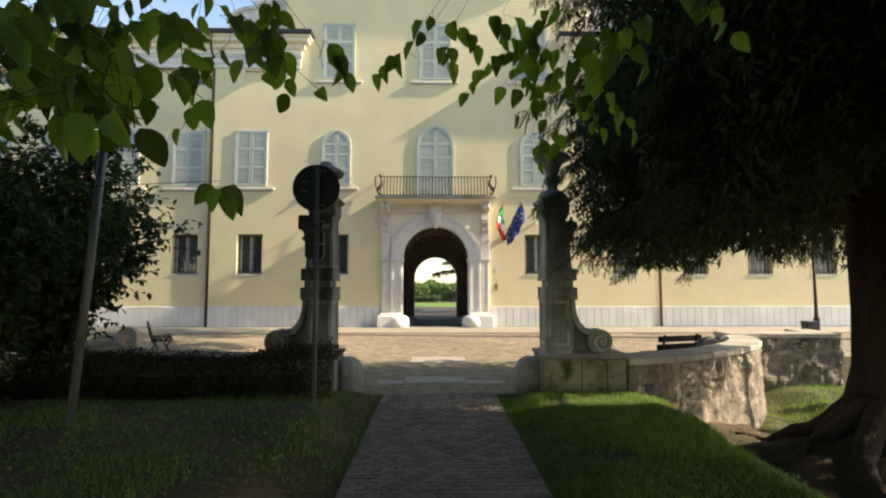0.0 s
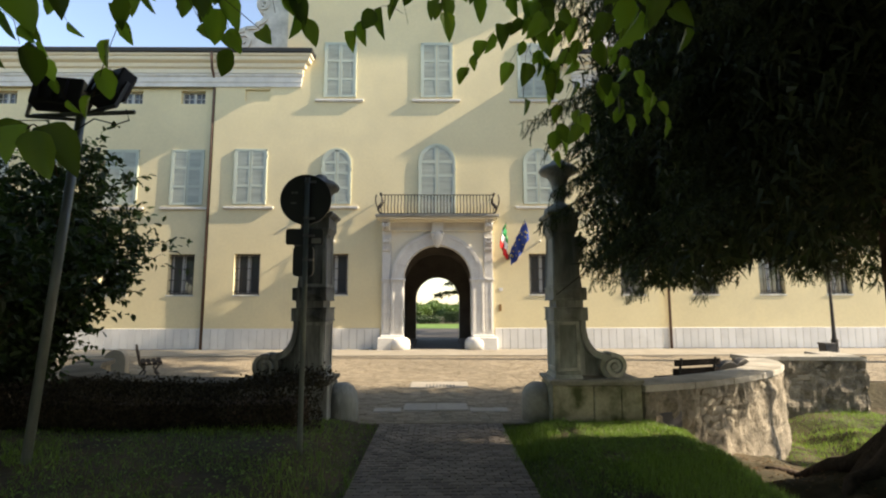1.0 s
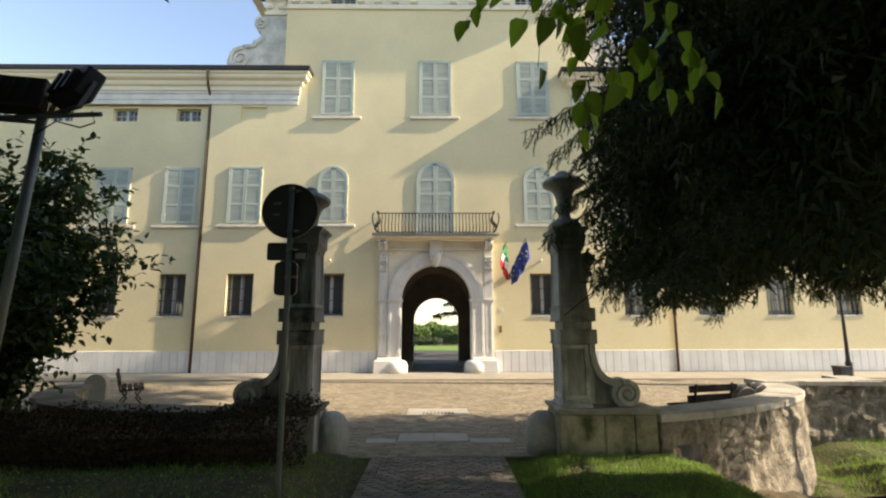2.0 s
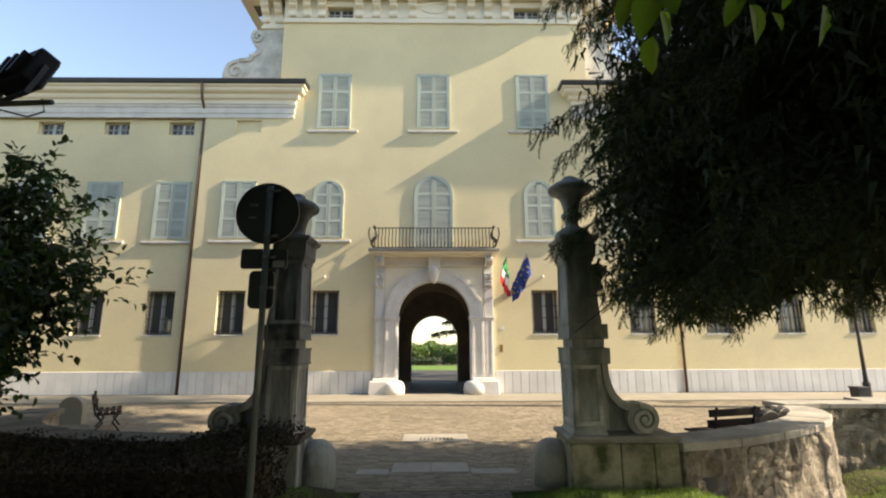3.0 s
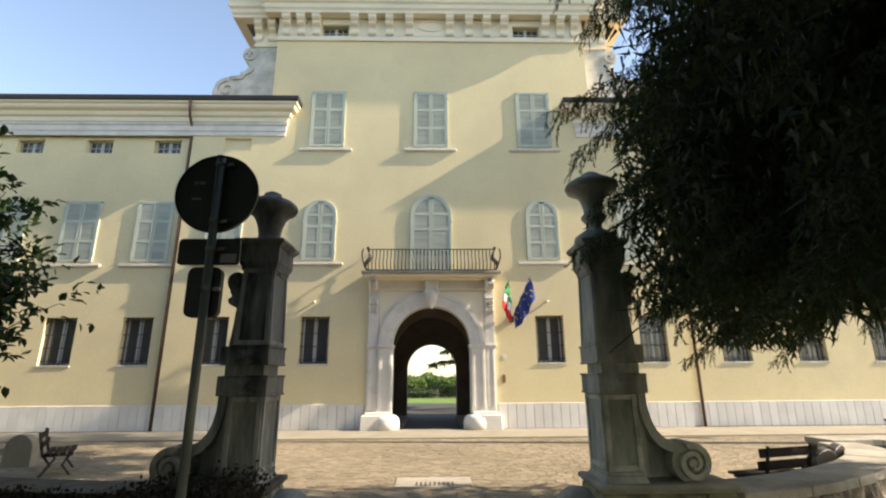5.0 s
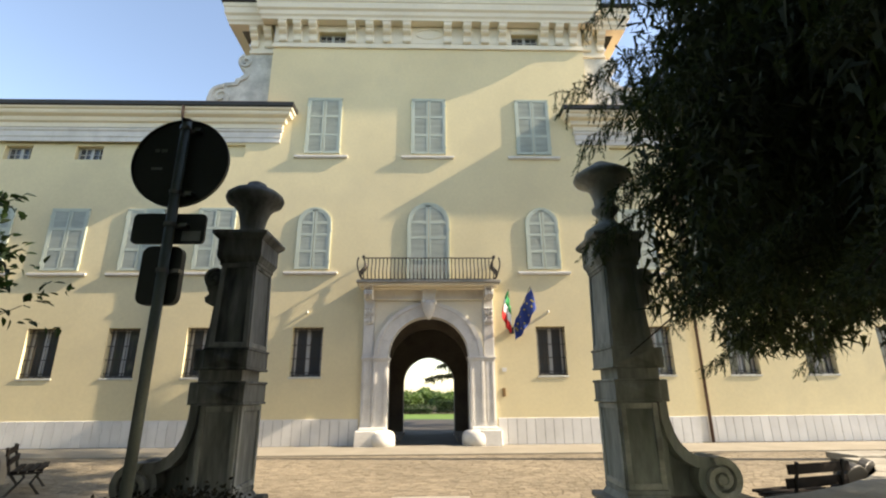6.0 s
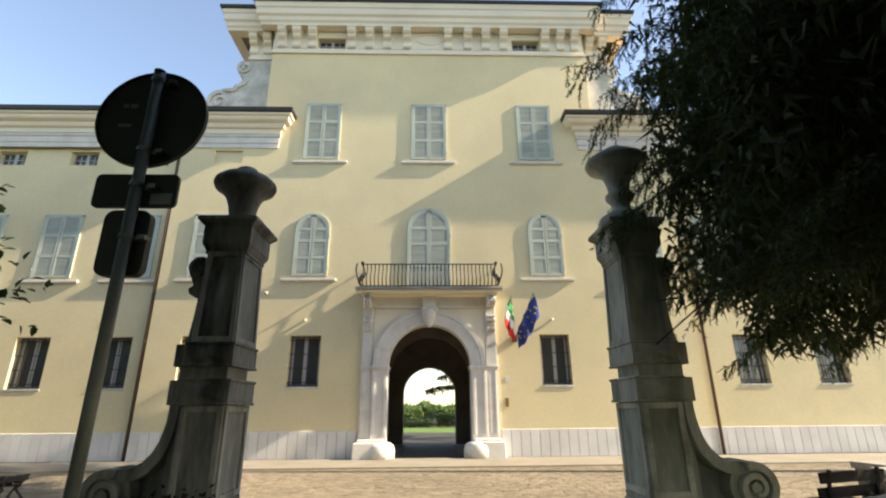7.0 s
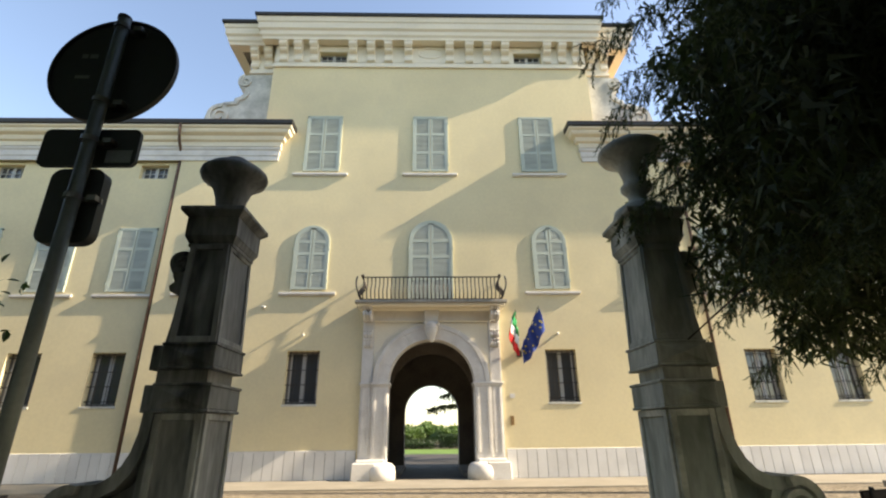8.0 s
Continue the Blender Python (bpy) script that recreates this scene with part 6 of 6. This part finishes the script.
def lawn():
    """Grass blades on the banks beside the path."""
    rng = np.random.RandomState(3)
    n = 130000
    x = np.concatenate([rng.uniform(-5.6, -0.88, n // 2), rng.uniform(1.0, 4.4, n // 2)])
    y = rng.uniform(3.0, 8.6, n)
    ok = (np.sin(x * 3.1 + 1.3 * np.sin(y * 2.2)) * np.sin(y * 2.7) > -1.0 + 0.35 * rng.rand(n) + 0.28 * (x < 0)) & ~((x > 2.0) & (y > 8.2)) & ~((x < -1.8) & (y > 7.3))
    ok &= (x > 0) | (rng.rand(n) < 0.30)
    ok &= (x < 3.15 + 0.5 * rng.rand(n) + 0.3 * (y > 6))
    x, y = x[ok], y[ok]
    x = np.concatenate([x, rng.uniform(6.6, 10.4, 9000)])
    y = np.concatenate([y, rng.uniform(9.6, 12.4, 9000)])
    z = ground_height(x, y) - 0.01
    n = len(x)
    a = rng.uniform(0, 6.283, n)
    h = rng.uniform(0.04, 0.105, n) * (0.75 + 0.5 * (np.sin(x * 1.7) * np.sin(y * 1.9) > 0.2))
    w = rng.uniform(0.003, 0.006, n)
    lean = rng.normal(0, 0.03, (n, 2))
    p = np.stack([x, y, z], 1)
    s = np.stack([np.cos(a) * w, np.sin(a) * w, np.zeros(n)], 1)
    tip = p + np.stack([lean[:, 0], lean[:, 1], h], 1)
    verts = np.stack([p - s, p + s, tip], 1).reshape(-1, 3)
    tagged(new("grass", raw_mesh("grass", verts, np.arange(n * 3).reshape(-1, 3), GRASS)), "short green grass on the banks beside the path", "grass", kind="stuff")
    # clover and weeds with small round leaves
    m = 5000
    x = np.concatenate([rng.uniform(-5.0, -1.0, m // 2), rng.uniform(1.1, 3.4, m // 2)])
    y = rng.uniform(3.2, 8.2, m)
    pos = np.stack([x, y, ground_height(x, y) + rng.uniform(0.0, 0.05, m)], 1)
    tagged(new("weeds", leaf_mesh("weeds", pos, rng.normal(size=(m, 3)) * [1, 1, 0.3], rng.normal(0, 0.3, (m, 3)) + [0, 0, 1], rng.uniform(0.02, 0.05, m), GRASS, 1, 0.8)), "low weeds and clover among the grass", "weeds", kind="stuff")


lawn()


def leaf_litter():
    """Fallen leaves and needles in the ditch, under the conifer and along the path."""
    rng = np.random.RandomState(61)
    n = 7000
    x = np.concatenate([rng.uniform(3.0, 9.0, n - 1500), rng.uniform(-5.5, 3.2, 1500)])
    y = rng.uniform(2.5, 11.5, n)
    rim = np.interp(x, [3.2, 3.9, 4.6, 5.4, 6.2, 6.85, 7.32, 7.62], [8.1, 8.4, 8.65, 9.1, 9.6, 10.2, 10.7, 11.2])
    ok = (y < rim) & (np.abs(x - 0.06) > 1.02)
    x, y = x[ok], y[ok]
    pos = np.stack([x, y, ground_height(x, y) + rng.uniform(0.004, 0.02, len(x))], 1)
    me = leaf_mesh("fallen_leaves", pos, rng.normal(size=(len(x), 3)) * [1, 1, 0.15], rng.normal(0, 0.25, (len(x), 3)) + [0, 0, 1], rng.uniform(0.02, 0.06, len(x)), LITTER, 1, 0.6)
    tagged(new("fallen_leaves", me), "dry brown leaves and needles lying on the soil", "leaf litter", kind="stuff")


leaf_litter()


def garden_behind():
    """Lawn, clipped hedge and trees seen through the passage."""
    rng = np.random.RandomState(9)
    # the path's shade is painted: dark paving colour on sunlit ground
    single("garden_path", Shape().box(-3.2, 3.2, 26.42, 38.4, -0.045, 0.014), SHADED_PAVING, "paved path leading from the passage to the lawn, coloured dark for shade", "path", "structure")
    lw = Shape().box(-9, 9, 38.5, 47.0, -0.045, 0.012)
    single("lawn", lw, material("far_lawn", (0.10, 0.17, 0.035), 0.9, 0.25, 0.5, 6.0, 0.3), "sunlit green lawn behind the villa", "lawn", "structure")
    for cx, cy, w, h in ((-2.6, 47.6, 5.6, 0.5), (2.6, 47.8, 4.0, 1.15), (0.0, 49.5, 18.0, 0.75)):
        n = 5000
        p = np.stack([rng.uniform(cx - w / 2, cx + w / 2, n), rng.uniform(cy - 0.5, cy + 0.5, n), rng.uniform(0.0, 1.0, n) ** 0.6 * h], 1)
        ob = tagged(new("garden_hedge", leaf_mesh("garden_hedge", p, rng.normal(size=p.shape), rng.normal(size=p.shape) + [0, -0.5, 0.6], rng.uniform(0.07, 0.14, n), SHRUB_LEAF, 1, 0.7)), "dark clipped garden hedge behind the lawn", "hedge", "garden hedges")
    for i, (cx, cy, r, h) in enumerate(((-4.6, 54, 1.9, 2.2), (-2.4, 56, 1.7, 1.9), (-0.4, 58, 1.8, 2.15), (1.7, 55, 1.6, 1.8), (3.8, 57, 1.9, 2.0), (-7, 60, 2.2, 2.4), (6.2, 59, 2.2, 2.3))):
        t = thing("garden_tree", (cx, cy, 0), "light green rounded tree far behind the lawn", "tree", "trees behind the lawn")
        part("trunk", Shape().tube([(cx, cy, -0.1), (cx + 0.1, cy, h * 0.5), (cx, cy, h * 0.9)], [0.10, 0.07, 0.03], 8), BARK, t, smooth=True)
        n = 3500
        c = unit(rng.normal(size=(n, 3))) * (rng.rand(n, 1) ** 0.35)
        c = c * (1 + 0.22 * np.sin(c[:, :1] * 6 + i) * np.sin(c[:, 2:] * 5 + 2 * i)) * [r, r, h * 0.42] + [cx, cy, h * 0.6]
        stuff_part("crown", leaf_mesh("crown", c, rng.normal(size=c.shape), rng.normal(size=c.shape) + [0, 0, 0.6], rng.uniform(0.14, 0.28, n), FAR_LEAF, 1, 0.8), t)
    # drooping conifer bough beyond the far arch
    cb = thing("garden_conifer", (3.2, 31.5, 0), "dark conifer with drooping boughs behind the villa", "tree")
    part("trunk", Shape().tube([(3.2, 31.5, -0.1), (3.2, 31.5, 4.0), (3.2, 31.5, 10.0)], [0.26, 0.2, 0.05], 10), BARK, cb, smooth=True)
    pos, aim = [], []
    for q in range(40):
        az = q * 2.4 + 0.7
        z0 = 2.7 + 6.0 * q / 40
        reach = 3.4 * (1 - 0.6 * q / 40)
        for s_ in np.linspace(0.15, 1, 34):
            for _ in range(18):
                pos.append((3.2 + math.cos(az) * reach * s_ + rng.normal(0, 0.10), 31.5 + math.sin(az) * reach * s_ + rng.normal(0, 0.10), z0 + 0.3 * s_ - 0.16 * reach * s_ ** 2 - abs(rng.normal(0, 0.12))))
                aim.append((math.cos(az) * 0.5, math.sin(az) * 0.5, -0.8))
    pos, aim = np.array(pos), np.array(aim) + rng.normal(0, 0.4, (len(aim), 3))
    stuff_part("crown", leaf_mesh("crown", pos, aim, rng.normal(size=pos.shape), rng.uniform(0.12, 0.24, len(pos)), NEEDLE, 1, 0.4), cb)


garden_behind()

# ---- paving pieces and base slabs, last ----
rngp = random.Random(4)


def paver_mesh(name, w, d, mat, tilt):
    s = Shape()
    g = 0.006
    zt = [0.004 + rngp.uniform(-tilt, tilt) for _ in range(4)]
    x, y = w / 2 - g, d / 2 - g
    s.add([(-x, -y, -0.03), (x, -y, -0.03), (x, y, -0.03), (-x, y, -0.03), (-x * 0.96, -y * 0.94, zt[0]), (x * 0.96, -y * 0.94, zt[1]), (x * 0.96, y * 0.94, zt[2]), (-x * 0.96, y * 0.94, zt[3])],
          [(4, 5, 6, 7), (0, 1, 5, 4), (1, 2, 6, 5), (2, 3, 7, 6), (3, 0, 4, 7)])
    return mesh_of(name, s, mat)


PW, PD = 0.165, 0.088
PAVERS = [paver_mesh("paver", PW, PD, PAVER, 0.004) for _ in range(6)]
rest = Shape()
rows = int(15.0 / PD)
count = 0
for r in range(rows):
    y = 8.58 - PD * (r + 0.5)
    spots = [(-0.924 + PW * (c + 0.5), 1.0) for c in range(12)] if r % 2 == 0 else [(-0.924 + PW * c, 1.0) for c in range(1, 12)] + [(-0.924 + PW * 0.25, 0.5), (-0.924 + PW * 11.75, 0.5)]
    for x, cut in spots:
        near = 5.0 < y < 7.6 and count < 300
        if near:
            o = new("paver", PAVERS[rngp.randrange(6)])
            o.parent = path
            o.matrix_basis = pose(x, y, 0.004 * math.sin(x * 3 + y * 2), 0, 0, rngp.uniform(-1.2, 1.2)) @ Matrix.Diagonal((cut, 1, 1, 1))
            count += 1
        elif y > -5.5:
            me = PAVERS[rngp.randrange(6)]
            rest.add([v.co for v in me.vertices], [tuple(p.vertices) for p in me.polygons], pose(x, y, 0.004 * math.sin(x * 3 + y * 2), 0, 0, rngp.uniform(-1.2, 1.2)) @ Matrix.Diagonal((cut, 1, 1, 1)))
ob = new("pavers", raw_mesh("pavers", rest.v, rest.f, PAVER_JOINED))
ob.parent = path
tagged(ob, kind="stuff")

setts_v, setts_f = [], []
SW, SD = 0.20, 0.105


def sett_mesh():
    dz = [rngp.uniform(-0.001, 0.006) for _ in range(4)]
    a, b, c, d = 0.002, SW - 0.002, 0.002, SD - 0.002
    v = [(a, c, -0.03), (b, c, -0.03), (b, d, -0.03), (a, d, -0.03), (a + 0.004, c + 0.004, dz[0]), (b - 0.004, c + 0.004, dz[1]), (b - 0.004, d - 0.004, dz[2]), (a + 0.004, d - 0.004, dz[3])]
    return raw_mesh("sett", v, [(4, 5, 6, 7), (0, 1, 5, 4), (1, 2, 6, 5), (2, 3, 7, 6), (3, 0, 4, 7)], SETT_PIECE)


SETT_MESHES = [sett_mesh() for _ in range(8)]
near_setts = 0
y = 8.62
while y < 18.5:
    x = -17.0 + rngp.uniform(0, SW)
    half = 17.0
    while x < half:
        w = SW * rngp.uniform(0.75, 1.25)
        if not ((-0.66 < x + w / 2 < 0.78 and 11.85 < y < 12.8) or (-0.64 < x + w / 2 < 0.62 and 9.5 < y < 10.2)) and not (3.2 < abs(x) < 7.8 and y < np.interp(abs(x), [3.2, 4.6, 5.4, 6.2, 6.85, 7.4, 7.8], [8.9, 9.4, 9.85, 10.4, 11.0, 12.0, 12.9])) and not (abs(x) >= 7.8 and y < 12.9) and not (abs(x) > 1.3 and y < 9.2):
            if abs(x + w / 2) < 1.6 and 10.2 < y < 11.9 and near_setts < 300:
                o = new("sett", SETT_MESHES[near_setts % 8])
                o.parent = court
                o.matrix_basis = Matrix.Translation((x, y, 0)) @ Matrix.Diagonal((w / SW, 1, 1, 1))
                near_setts += 1
                x += w
                continue
            k = len(setts_v)
            dz = [rngp.uniform(-0.001, 0.006) for _ in range(4)]
            a, b, c, d = x + 0.002, x + w - 0.002, y + 0.002, y + SD - 0.002
            setts_v += [(a, c, -0.03), (b, c, -0.03), (b, d, -0.03), (a, d, -0.03), (a + 0.004, c + 0.004, dz[0]), (b - 0.004, c + 0.004, dz[1]), (b - 0.004, d - 0.004, dz[2]), (a + 0.004, d - 0.004, dz[3])]
            setts_f += [(k + 4, k + 5, k + 6, k + 7), (k, k + 1, k + 5, k + 4), (k + 1, k + 2, k + 6, k + 5), (k + 2, k + 3, k + 7, k + 6), (k + 3, k, k + 4, k + 7)]
        x += w
    y += SD
ob = new("setts", raw_mesh("setts", setts_v, setts_f, SETT))
ob.parent = court
tagged(ob, kind="stuff")

TW, TH = 0.318, 0.86


def slab_mesh():
    s = Shape()
    s.add([(0.004, 0.0, 0.0), (TW - 0.004, 0.0, 0.0), (TW - 0.004, 0.0, TH), (0.004, 0.0, TH), (0.008, -0.028, 0.0), (TW - 0.008, -0.028, 0.0), (TW - 0.008, -0.028, TH - 0.008), (0.008, -0.028, TH - 0.008)],
          [(4, 5, 6, 7), (0, 1, 5, 4), (1, 2, 6, 5), (2, 3, 7, 6), (3, 0, 4, 7)])
    return mesh_of("base_slab", s, SLAB)


SLAB_MESH = slab_mesh()
for x0, x1, yw in ((-9.82, -2.42, YF), (2.42, 9.48, YF), (-22.0, -9.83, YW), (9.49, 22.0, YW)):
    part("base_joint", Shape().box(x0, x1, yw - 0.012, yw - 0.001, 0.0, TH - 0.01), GUTTER, villa)
    n = int((x1 - x0) / TW)
    for i in range(n):
        o = new("base_slab", SLAB_MESH)
        o.parent = villa
        o.matrix_basis = Matrix.Translation((x0 + (x1 - x0) * i / n, yw - 0.0 - 21, 0.046)) @ Matrix.Diagonal(((x1 - x0) / n / TW, 1, 1, 1))
